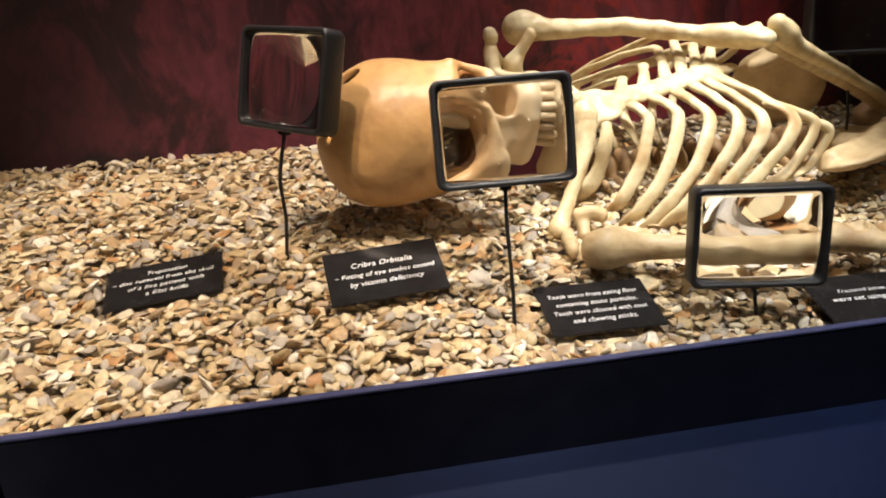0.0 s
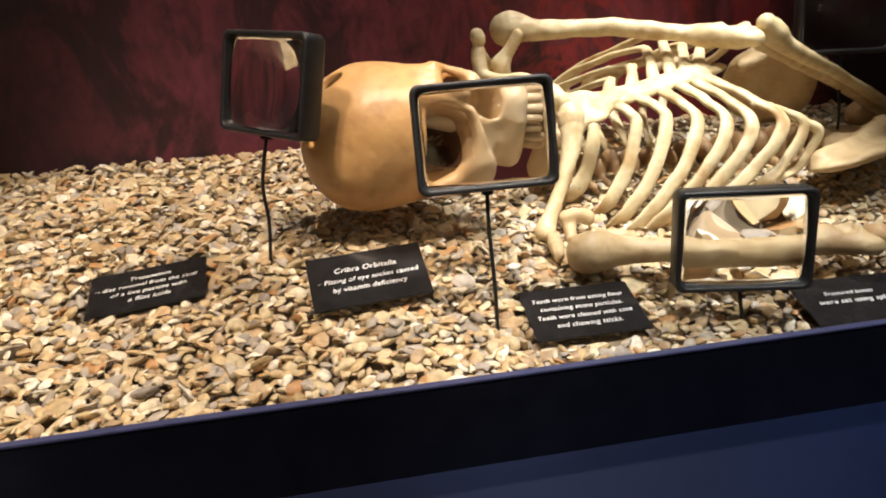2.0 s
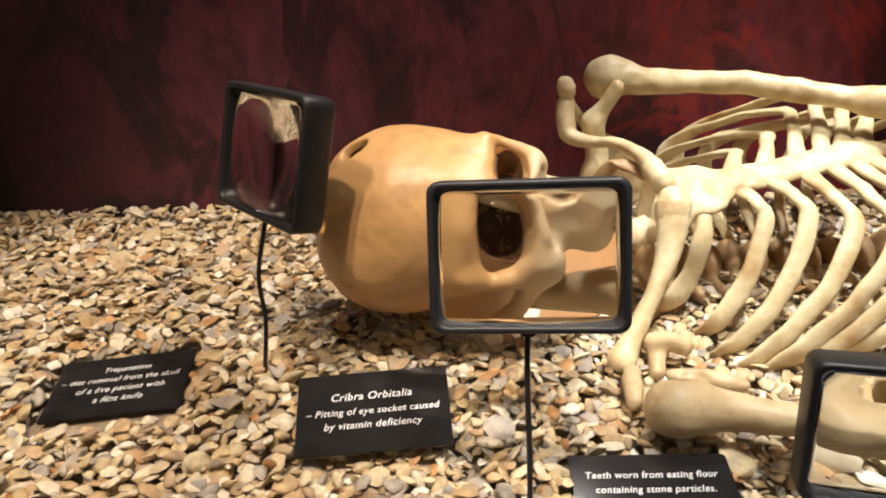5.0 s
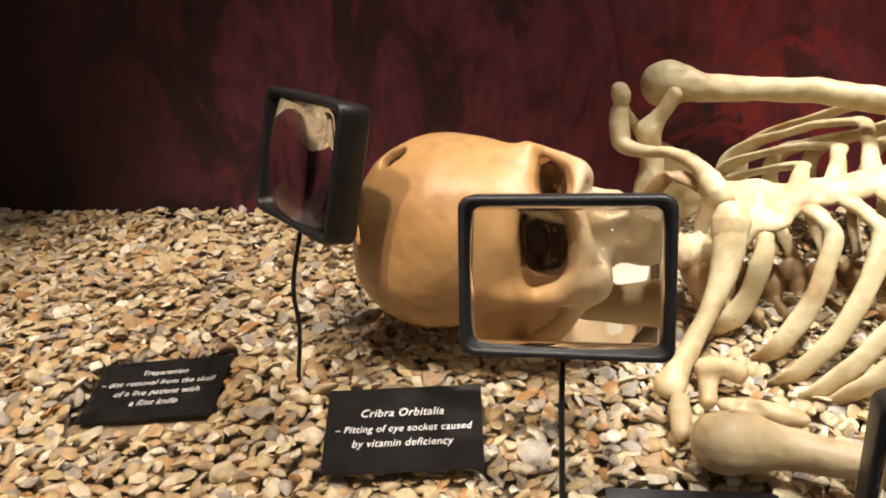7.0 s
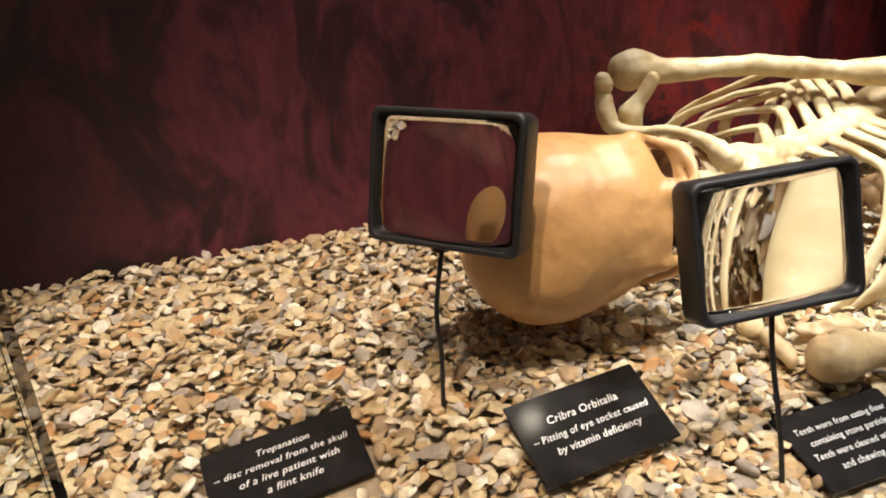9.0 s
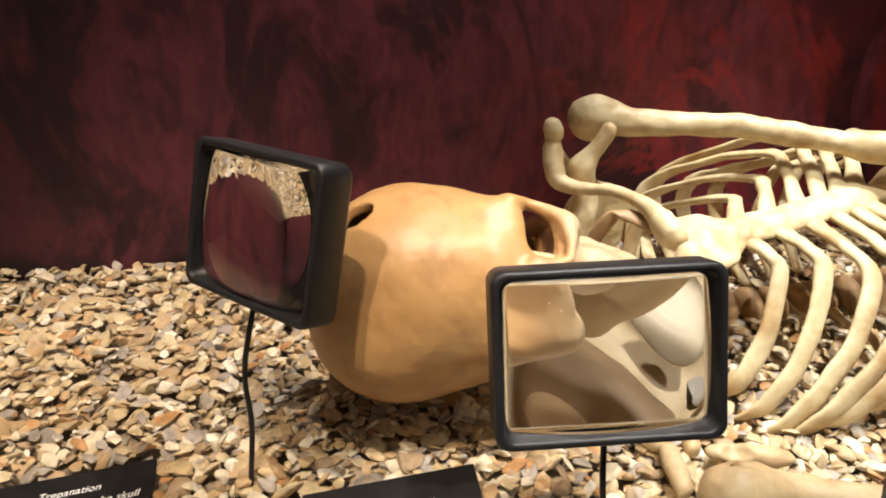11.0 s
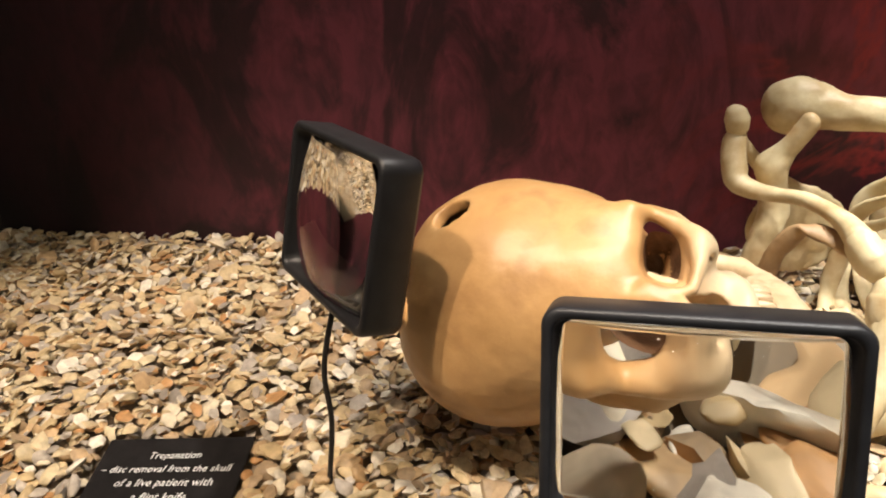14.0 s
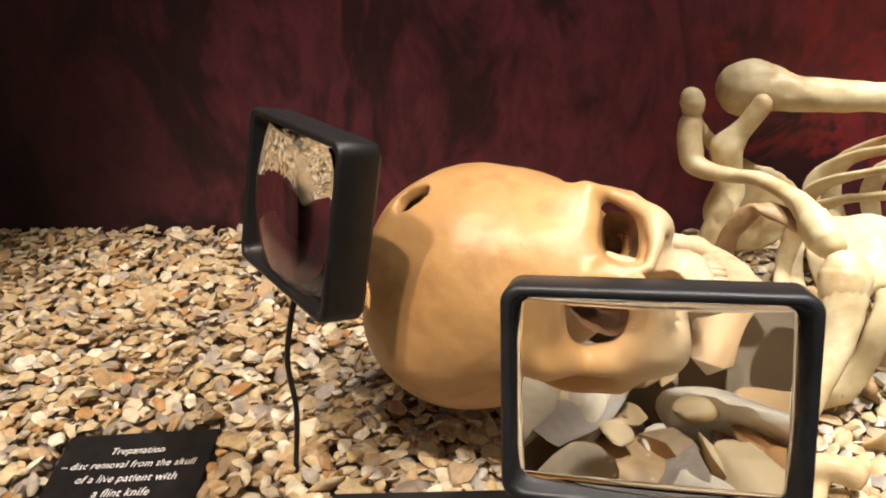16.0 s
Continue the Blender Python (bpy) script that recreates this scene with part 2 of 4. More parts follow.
def mesh_object(name, verts, faces, mat, parent=None, label="", smooth=True, worn=0.0):
    """One mesh object from world coordinates; under a parent it is stored relative to it. worn: metres of uneven wear."""
    if worn:
        verts = np.array([Vector(v) + worn * noise.noise_vector(Vector(v) * 42) + 0.35 * worn * noise.noise_vector(Vector(v) * 130) for v in np.asarray(verts).tolist()])
    at = parent.matrix_basis.translation if parent else Vector()
    if parent and parent.parent:
        at = at + parent.parent.matrix_basis.translation
    v = np.asarray(verts, dtype=float) - np.array(at)
    me = bpy.data.meshes.new(name)
    me.from_pydata(v.tolist(), [], [list(f) for f in faces])
    me.materials.append(mat)
    if smooth:
        me.polygons.foreach_set("use_smooth", [True] * len(me.polygons))
    me.update()
    ob = new(name, me)
    if parent:
        ob.parent = parent
    return tagged(ob, label) if label else ob


def thing(name, base, label, category, group=""):
    ob = new(name)
    ob.empty_display_size = 0.02
    ob.matrix_basis = Matrix.Translation(base)
    return tagged(ob, label, category, group)


def box(lo, hi, bevel=0.0):
    """Vertices and faces of a box, its edges bevelled."""
    bm = bmesh.new()
    bmesh.ops.create_cube(bm, size=1)
    lo, hi = Vector(lo), Vector(hi)
    for v in bm.verts:
        v.co = Vector([(lo[i] + hi[i]) / 2 + v.co[i] * (hi[i] - lo[i]) for i in range(3)])
    if bevel:
        bmesh.ops.bevel(bm, geom=list(bm.edges), offset=bevel, segments=2, affect="EDGES")
    bm.verts.index_update()
    out = [tuple(v.co) for v in bm.verts], [[v.index for v in f.verts] for f in bm.faces]
    bm.free()
    return out


def spline(points, n):
    """Catmull-Rom curve through rows of any width."""
    p = np.asarray(points, float)
    p = np.vstack([2 * p[0] - p[1], p, 2 * p[-1] - p[-2]])
    segs = len(p) - 3
    out = []
    for u in np.linspace(0, segs, n):
        i = min(int(u), segs - 1)
        t = u - i
        a, b, c, d = p[i:i + 4]
        out.append(0.5 * (2 * b + (c - a) * t + (2 * a - 5 * b + 4 * c - d) * t * t + (3 * b - a - 3 * c + d) * t ** 3))
    return np.array(out)


def tube(rows, n=24, sides=12, side_axis=(1, 0, 0), wobble=0.0, seed=0):
    """A rounded tube along rows of x, y, z, radius across, radius through; the first radius lies towards side_axis."""
    rng = np.random.default_rng(seed)
    s = spline(rows, n)
    c, ra, rb = s[:, :3], np.abs(s[:, 3]), np.abs(s[:, 4])
    tan = np.gradient(c, axis=0)
    tan /= np.linalg.norm(tan, axis=1)[:, None]
    ax = np.array(side_axis, float)
    u = ax - (tan @ ax)[:, None] * tan
    for i in range(len(u)):
        if np.linalg.norm(u[i]) < 0.15 and i:
            u[i] = u[i - 1] - (u[i - 1] @ tan[i]) * tan[i]
    u /= np.maximum(np.linalg.norm(u, axis=1)[:, None], 1e-6)
    w = np.cross(tan, u)
    # round caps
    k = 4
    cs, us, ws, As, Bs = [], [], [], [], []
    for j in range(k):
        f = math.sin(math.pi / 2 * j / k) if j else 0.15
        back = math.cos(math.pi / 2 * j / k) * min(ra[0], rb[0])
        cs.append(c[0] - tan[0] * back), us.append(u[0]), ws.append(w[0]), As.append(ra[0] * f), Bs.append(rb[0] * f)
    for i in range(n):
        cs.append(c[i]), us.append(u[i]), ws.append(w[i]), As.append(ra[i]), Bs.append(rb[i])
    for j in reversed(range(k)):
        f = math.sin(math.pi / 2 * j / k) if j else 0.15
        back = math.cos(math.pi / 2 * j / k) * min(ra[-1], rb[-1])
        cs.append(c[-1] + tan[-1] * back), us.append(u[-1]), ws.append(w[-1]), As.append(ra[-1] * f), Bs.append(rb[-1] * f)
    ang = np.linspace(0, 2 * math.pi, sides, endpoint=False)
    verts = []
    for i in range(len(cs)):
        g = 1 + wobble * rng.normal(size=sides)
        verts += list(cs[i] + np.outer(np.cos(ang) * As[i] * g, us[i]) + np.outer(np.sin(ang) * Bs[i] * g, ws[i]))
    faces = []
    m = len(cs)
    for i in range(m - 1):
        for j in range(sides):
            faces.append([i * sides + j, i * sides + (j + 1) % sides, (i + 1) * sides + (j + 1) % sides, (i + 1) * sides + j])
    faces.append(list(range(sides))[::-1])
    faces.append([(m - 1) * sides + j for j in range(sides)])
    return np.array(verts), faces


# ---- solid modelling with distance fields, for the bones ----


class Field:
    """A distance field on a grid; forms are melted on and cut out, then skinned."""

    def __init__(self, lo, hi, step):
        self.lo, self.step = np.array(lo, float), step
        axes = [np.arange(a, b, step) for a, b in zip(lo, hi)]
        self.p = np.stack(np.meshgrid(*axes, indexing="ij"), -1)
        self.d = np.full(self.p.shape[:3], 1.0)

    def ellipsoid(self, c, r, turn=(0, 0, 0)):
        q = self.p - np.array(c)
        if isinstance(turn, np.ndarray):
            q = q @ turn
        elif any(turn):
            q = q @ np.array(Euler([radians(a) for a in turn]).to_matrix())
        r = np.array(r)
        k0 = np.linalg.norm(q / r, axis=-1)
        k1 = np.linalg.norm(q / (r * r), axis=-1)
        return k0 * (k0 - 1) / np.maximum(k1, 1e-6)

    def capsule(self, a, b, ra, rb=None):
        a, b = np.array(a, float), np.array(b, float)
        rb = ra if rb is None else rb
        ab = b - a
        t = np.clip((self.p - a) @ ab / (ab @ ab), 0, 1)
        return np.linalg.norm(self.p - a - t[..., None] * ab, axis=-1) - (ra + (rb - ra) * t)

    def chain(self, rows):
        """Capsules along rows of x, y, z, radius."""
        d = None
        for a, b in zip(rows, rows[1:]):
            e = self.capsule(a[:3], b[:3], a[3], b[3])
            d = e if d is None else np.minimum(d, e)
        return d

    def add(self, d, k=0.006):
        h = np.clip(0.5 + 0.5 * (self.d - d) / k, 0, 1)
        self.d = self.d * (1 - h) + d * h - k * h * (1 - h)

    def cut(self, d, k=0.003):
        h = np.clip(0.5 - 0.5 * (self.d + d) / k, 0, 1)
        self.d = self.d * (1 - h) + (-d) * h + k * h * (1 - h)

    def skin(self):
        f = self.d
        f[0], f[-1], f[:, 0], f[:, -1], f[:, :, 0], f[:, :, -1] = [1e-3] * 6
        nx, ny, nz = f.shape
        s = f < 0
        corner = [(i, j, k) for i in (0, 1) for j in (0, 1) for k in (0, 1)]

        def at(a, i, j, k):
            return a[i:nx - 1 + i, j:ny - 1 + j, k:nz - 1 + k]
        cnt = sum(at(s, *c).astype(np.int8) for c in corner)
        active = (cnt > 0) & (cnt < 8)
        idx = np.argwhere(active)
        number = np.full(active.shape, -1)
        number[active] = np.arange(len(idx))
        acc, num = np.zeros((len(idx), 3)), np.zeros(len(idx))
        for a in corner:
            for axis in range(3):
                if a[axis]:
                    continue
                b = list(a)
                b[axis] = 1
                fa, fb = f[tuple((idx + a).T)], f[tuple((idx + b).T)]
                cross = (fa < 0) != (fb < 0)
                t = np.where(cross, fa / np.where(cross, fa - fb, 1), 0)
                q = np.tile(np.array(a, float), (len(idx), 1))
                q[:, axis] += t
                acc[cross] += q[cross]
                num[cross] += 1
        verts = self.lo + (idx + acc / num[:, None]) * self.step
        faces = []
        for axis in range(3):
            o1, o2 = [a for a in range(3) if a != axis]
            sl = [slice(1, -1)] * 3
            sl[axis] = slice(0, -1)
            s0 = s[tuple(sl)]
            up = [slice(1, -1)] * 3
            up[axis] = slice(1, None)
            s1 = s[tuple(up)]
            e = np.argwhere(s0 != s1)
            flip = s0[tuple(e.T)]
            base = e.copy()
            base[:, o1] += 1
            base[:, o2] += 1
            quad = []
            for d1, d2 in ((-1, -1), (0, -1), (0, 0), (-1, 0)):
                q = base.copy()
                q[:, o1] += d1
                q[:, o2] += d2
                quad.append(number[tuple(q.T)])
            quad = np.stack(quad, 1)
            if axis == 1:
                flip = ~flip
            quad[~flip] = quad[~flip][:, ::-1]
            faces.append(quad)
        return verts, np.vstack(faces).tolist()


# ---- the setting ----
RAIL, WALL = 0.505, 1.022
LEFT, RIGHT = -0.85, 1.25


def ground(x, y):
    """Height of the gravel."""
    x, y = np.asarray(x, float), np.asarray(y, float)
    h = 0.688 + 0.209 * y
    h = h + 0.012 * np.exp(-((x - 0.0) / 0.16) ** 2 - ((y - 0.70) / 0.09) ** 2)
    h = h - 0.012 / (1 + np.exp(-(x - 0.12) / 0.05)) / (1 + np.exp((y - 0.63) / 0.03))
    h = h + 0.004 * np.sin(7 * x + 1) * np.cos(11 * y)
    return h


tagged(mesh_object("floor", *box((-2.6, -6.0, -0.05), (3.0, 2.6, 0.0)), DARK, smooth=False), "dark carpeted gallery floor", "floor", kind="structure")
tagged(mesh_object("ceiling", *box((-2.6, -6.0, CEILING), (3.0, 2.6, CEILING + 0.1)), DARK, smooth=False), "black painted gallery ceiling", "ceiling", kind="structure")
for nm, lo, hi in (("wall_south", (-2.6, -6.1, 0), (3.0, -6.0, CEILING)), ("wall_west", (-2.7, -6.1, 0), (-2.6, 2.6, CEILING)), ("wall_east", (3.0, -6.1, 0), (3.1, 2.6, CEILING))):
    tagged(mesh_object(nm, *box(lo, hi), DARK, smooth=False), "dark painted gallery wall", "wall", kind="structure")
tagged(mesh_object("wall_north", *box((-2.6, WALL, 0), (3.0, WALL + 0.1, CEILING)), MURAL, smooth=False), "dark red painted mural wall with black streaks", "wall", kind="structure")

case = thing("display_case", (0.2, 0.5, 0.0), "dark navy display case filled with gravel", "display case")
mesh_object("front_rail", *box((LEFT, RAIL - 0.012, 0.70), (RIGHT, RAIL - 0.005, 0.803), 0.001), NAVY, case, smooth=False)
mesh_object("rail_cap", *box((LEFT, RAIL - 0.0125, 0.8032), (RIGHT, RAIL - 0.0045, 0.8055), 0.0006), CAP, case, "thin blue-grey top edge", smooth=False)
ledge_v = [(LEFT, 0.493, 0.722), (RIGHT, 0.493, 0.722), (RIGHT, 0.20, 0.63), (LEFT, 0.20, 0.63), (LEFT, 0.493, 0.70), (RIGHT, 0.493, 0.70), (RIGHT, 0.20, 0.605), (LEFT, 0.20, 0.605)]
mesh_object("front_ledge", ledge_v, [(3, 2, 1, 0), (4, 5, 6, 7), (0, 1, 5, 4), (2, 3, 7, 6), (1, 2, 6, 5), (3, 0, 4, 7)], BLUE, case, "blue painted sloping ledge", smooth=False)
mesh_object("plinth", *box((LEFT, 0.30, 0.0), (RIGHT, 0.49, 0.574), 0.003), NAVY, case, smooth=False)
mesh_object("end_board", *box((LEFT - 0.02, 0.49, 0.0), (LEFT, WALL, 0.93), 0.002), NAVY, case, smooth=False)
mesh_object("end_board", *box((RIGHT, 0.49, 0.0), (RIGHT + 0.02, WALL, 0.93), 0.002), NAVY, case, smooth=False)

# glass pane at the front, ending above the first label
pane = mesh_object("glass_pane", *box((-0.84, 0.434, 0.708), (-0.234, 0.446, 1.75), 0.001), PANE, smooth=False)
pane.visible_shadow = False
tagged(pane, "clear upright glass pane with a polished edge", "glass pane")

# gravel: a base sheet and the loose stones
gx, gy = np.linspace(LEFT, RIGHT, 90), np.linspace(RAIL - 0.004, WALL, 30)
GX, GY = np.meshgrid(gx, gy, indexing="ij")
gv = np.stack([GX, GY, ground(GX, GY) - 0.012], -1).reshape(-1, 3)
gf = [[i * 30 + j, (i + 1) * 30 + j, (i + 1) * 30 + j + 1, i * 30 + j + 1] for i in range(89) for j in range(29)]
tagged(mesh_object("ground", gv, gf, SOIL), "bed of dark grit under the gravel", "ground", kind="structure")


CARDS = [((-0.167, 0.706, 0.837), (-74.6, -4.7, 2.9)), ((0.052, 0.647, 0.845), (-63.1, -2.3, 3.9)), ((0.252, 0.591, 0.807), (-70.8, 1.5, 1.8)), ((0.515, 0.548, 0.803), (-74, 0, -3))]


def pebbles(name, count_step, x0, x1, seed, lift, fine, label):
    rng = np.random.default_rng(seed)
    protos = []
    for k in range(84):
        bm = bmesh.new()
        bmesh.ops.create_icosphere(bm, subdivisions=2 if k < 30 else 1 if k < 60 else 3, radius=1)
        cuts = rng.normal(size=(8, 3))
        cuts /= np.linalg.norm(cuts, axis=1)[:, None]
        depth = rng.uniform(0.50, 0.90, 8)
        v = np.array([x.co for x in bm.verts])
        for c, d in zip(cuts, depth):
            over = np.maximum(v @ c - d, 0)
            v -= 0.88 * over[:, None] * c
        v *= 1 + 0.10 * rng.normal(size=3) * np.sin(v[:, [1, 2, 0]] * 3 + rng.uniform(0, 6, 3))
        v *= np.array([1.0, rng.uniform(0.6, 0.95), rng.uniform(0.22, 0.42)])
        bm.verts.index_update()
        protos.append((v, np.array([[q.index for q in f.verts] for f in bm.faces])))
        bm.free()
    xs, ys = np.meshgrid(np.arange(x0, x1, count_step), np.arange(RAIL + 0.002, WALL - 0.004, count_step * 0.9), indexing="ij")
    xs = (xs + rng.uniform(-0.5, 0.5, xs.shape) * count_step).ravel()
    ys = np.clip((ys + rng.uniform(-0.5, 0.5, ys.shape) * count_step).ravel(), RAIL + 0.003, WALL - 0.006)
    allv, allf, at = [], [], 0
    plates = [np.array(pose(*p, 90 + t[0], t[1], t[2]).inverted()) for p, t in CARDS]
    for x, y in zip(xs, ys):
        near = fine and -0.30 < x < 0.42 and y < 0.72
        finest = fine and 0.12 < x < 0.32 and 0.68 < y < 0.89
        v, f = protos[60 + rng.integers(24) if finest else rng.integers(30) + (0 if near else 30)]
        size = 0.0073 * math.exp(rng.normal() * 0.27)
        turn = Euler((rng.normal() * 0.38, rng.normal() * 0.38, rng.uniform(0, 6.283))).to_matrix()
        z = float(ground(x, y)) + lift + rng.uniform(-0.004, 0.004)
        for m in plates:
            q = m @ np.array((x, y, z, 1.0))
            if abs(q[0]) < 0.0575 + 0.45 * size and -0.046 - 0.45 * size < q[1] < 0.034 + 0.45 * size and q[2] > -0.015:
                z -= q[2] + 0.015
        allv.append((v * size) @ np.array(turn).T + (x, y, z))
        allf.append(f + at)
        at += len(v)
    v, f = np.vstack(allv), np.vstack(allf)
    me = bpy.data.meshes.new(name)
    me.vertices.add(len(v))
    me.vertices.foreach_set("co", v.ravel())
    me.loops.add(f.size)
    me.loops.foreach_set("vertex_index", f.ravel().astype(np.int32))
    me.polygons.add(len(f))
    me.polygons.foreach_set("loop_start", np.arange(0, f.size, 3, dtype=np.int32))
    me.update(calc_edges=True)
    me.polygons.foreach_set("use_smooth", [True] * len(f))
    me.set_sharp_from_angle(angle=radians(46))
    me.materials.append(STONE)
    ob = new(name, me)
    ob.cycles.is_caustics_receiver = True
    return tagged(ob, label, "gravel", kind="stuff")


pebbles("gravel", 0.0092, LEFT, RIGHT, 3, -0.001, True, "loose tan, cream and grey flint gravel")
pebbles("gravel", 0.0115, LEFT, RIGHT, 4, -0.0038, False, "lower layer of tan and grey flint gravel")

# ---- skull ----


HEAD = np.array((0.0, 0.766, 0.957))
HEAD_TURN = np.array(Euler((radians(63), 0, 0)).to_matrix())  # the head lies on its side, face towards the rail


def head_to_world(p):
    """From the head's own axes (towards the jaw, towards its upper side, forwards) to the room."""
    p = np.array(p, float)
    lean = np.maximum(p[:, 0] - 0.152, 0)
    p[:, 1] -= 0.20 * np.minimum(lean, 0.033) + 0.12 * np.maximum(lean - 0.033, 0)
    return p @ HEAD_TURN.T + HEAD


def eye_hole(p, side):
    """Distance to the eye hole: a rounded square funnel, narrowing backwards."""
    narrow = 1 - np.clip((0.078 - p[..., 2]) / 0.05, -0.3, 0.95) * 0.72
    a, b = np.abs(p[..., 0] - 0.1595) / 0.0138, np.abs(p[..., 1] - side * (0.0285 + 0.10 * (p[..., 2] - 0.07))) / 0.0185
    wall = ((a ** 3 + b ** 3) ** (1 / 3) - narrow) * 0.0138
    return np.maximum(wall, 0.031 - p[..., 2])


def build_skull():
    f = Field((-0.012, -0.092, -0.092), (0.222, 0.092, 0.106), 0.0021)
    tilt = np.array(Euler((radians(7), 0, 0)).to_matrix())
    pivot = np.array((0.1, 0.766, 0.955))

    def oval(c, r, tilted=True):
        c = np.array(c, float)
        if tilted:
            c = (c - pivot) @ tilt.T + pivot
        return f.ellipsoid((c - HEAD) @ HEAD_TURN, r, HEAD_TURN.T @ (tilt if tilted else np.eye(3)))
    cy = 0.766
    # brain case
    f.add(oval((0.087, cy, 0.957), (0.083, 0.067, 0.073)))
    f.add(oval((0.072, cy, 0.977), (0.064, 0.058, 0.057)), 0.02)
    f.add(oval((0.112, cy, 0.970), (0.050, 0.056, 0.050)), 0.02)
    f.add(oval((0.126, cy, 0.938), (0.058, 0.060, 0.050)), 0.02)
    f.add(oval((0.066, 0.748, 0.940), (0.062, 0.056, 0.056), False), 0.02)
    # forehead and brow
    f.add(f.ellipsoid((0.096, 0, 0.016), (0.056, 0.056, 0.062)), 0.02)
    f.add(f.ellipsoid((0.118, 0, 0.022), (0.038, 0.053, 0.056)), 0.02)
    f.add(f.chain([(0.128, -0.040, 0.053, 0.014), (0.128, -0.020, 0.064, 0.014), (0.129, 0, 0.068, 0.014), (0.128, 0.020, 0.064, 0.014), (0.128, 0.040, 0.053, 0.014)]), 0.020)
    for s in (-1, 1):
        f.cut(f.ellipsoid((0.160, s * 0.070, 0.028), (0.026, 0.021, 0.032)), 0.010)
    # middle of the face
    f.add(f.ellipsoid((0.168, 0, 0.034), (0.034, 0.037, 0.042)), 0.010)
    f.add(f.ellipsoid((0.188, 0, 0.052), (0.021, 0.024, 0.023)), 0.010)
    f.add(f.chain([(0.142, -0.050, 0.058, 0.0048), (0.1405, -0.028, 0.071, 0.0045), (0.145, 0, 0.076, 0.006), (0.1405, 0.028, 0.071, 0.0045), (0.142, 0.050, 0.058, 0.0048)]), 0.014)
    f.add(f.capsule((0.147, 0, 0.083), (0.173, 0, 0.091), 0.0055, 0.0045), 0.008)
    for s in (-1, 1):
        f.add(f.chain([(0.142, s * 0.050, 0.060, 0.0050), (0.155, s * 0.0510, 0.054, 0.0042), (0.168, s * 0.0465, 0.058, 0.0055), (0.1765, s * 0.038, 0.066, 0.0055), (0.177, s * 0.026, 0.075, 0.0050),
                       (0.171, s * 0.011, 0.083, 0.0042), (0.150, s * 0.006, 0.083, 0.0050)]), 0.006)
        f.add(f.ellipsoid((0.179, s * 0.037, 0.059), (0.010, 0.011, 0.013)), 0.008)
        f.add(f.chain([(0.176, s * 0.045, 0.054, 0.0050), (0.169, s * 0.056, 0.032, 0.0038), (0.159, s * 0.061, 0.008, 0.0038), (0.148, s * 0.060, -0.012, 0.0055)]), 0.005)
        f.add(f.chain([(0.203, 0, 0.071, 0.0052), (0.203, s * 0.011, 0.068, 0.0054), (0.201, s * 0.019, 0.056, 0.0060), (0.199, s * 0.023, 0.040, 0.0065)]), 0.007)
        f.cut(f.ellipsoid((0.192, s * 0.023, 0.073), (0.009, 0.009, 0.009)), 0.006)
    for s in (-1, 1):
        f.cut(eye_hole(f.p, s), 0.0015)
        f.cut(f.capsule((0.1835, s * 0.031, 0.085), (0.1835, s * 0.031, 0.066), 0.0018), 0.001)
    f.cut(f.ellipsoid((0.1820, 0, 0.076), (0.0130, 0.0098, 0.036)), 0.0015)
    for s in (-1, 1):
        f.cut(f.ellipsoid((0.1865, s * 0.006, 0.076), (0.0075, 0.0062, 0.034)), 0.0015)
    # hollow of the brain case and the hole cut in the crown
    f.cut(oval((0.080, cy, 0.957), (0.069, 0.056, 0.061)), 0.002)
    f.cut(oval((0.070, cy, 0.976), (0.056, 0.050, 0.051)), 0.002)
    f.cut(f.ellipsoid((np.array((0.0405, 0.747, 1.018)) - HEAD) @ HEAD_TURN, (0.0130, 0.0095, 0.030), HEAD_TURN.T @ np.array(Euler((0, radians(-44), 0)).to_matrix())), 0.001)
    verts, faces = f.skin()
    return head_to_world(verts), faces


def build_jaw():
    f = Field((0.155, -0.060, -0.025), (0.250, 0.060, 0.085), 0.0021)
    for s in (-1, 1):
        f.add(f.chain([(0.232, 0, 0.060, 0.0065), (0.231, s * 0.010, 0.057, 0.0065), (0.229, s * 0.018, 0.044, 0.0060), (0.224, s * 0.027, 0.020, 0.0060), (0.214, s * 0.034, 0.000, 0.007)]), 0.006)
        f.add(f.chain([(0.220, 0, 0.063, 0.0045), (0.220, s * 0.010, 0.059, 0.0045), (0.218, s * 0.017, 0.045, 0.0050), (0.214, s * 0.024, 0.026, 0.0050)]), 0.008)
        f.add(f.chain([(0.214, s * 0.034, 0.000, 0.007), (0.190, s * 0.038, -0.004, 0.006), (0.170, s * 0.040, -0.008, 0.006)]), 0.006)
    verts, faces = f.skin()
    return head_to_world(verts), faces


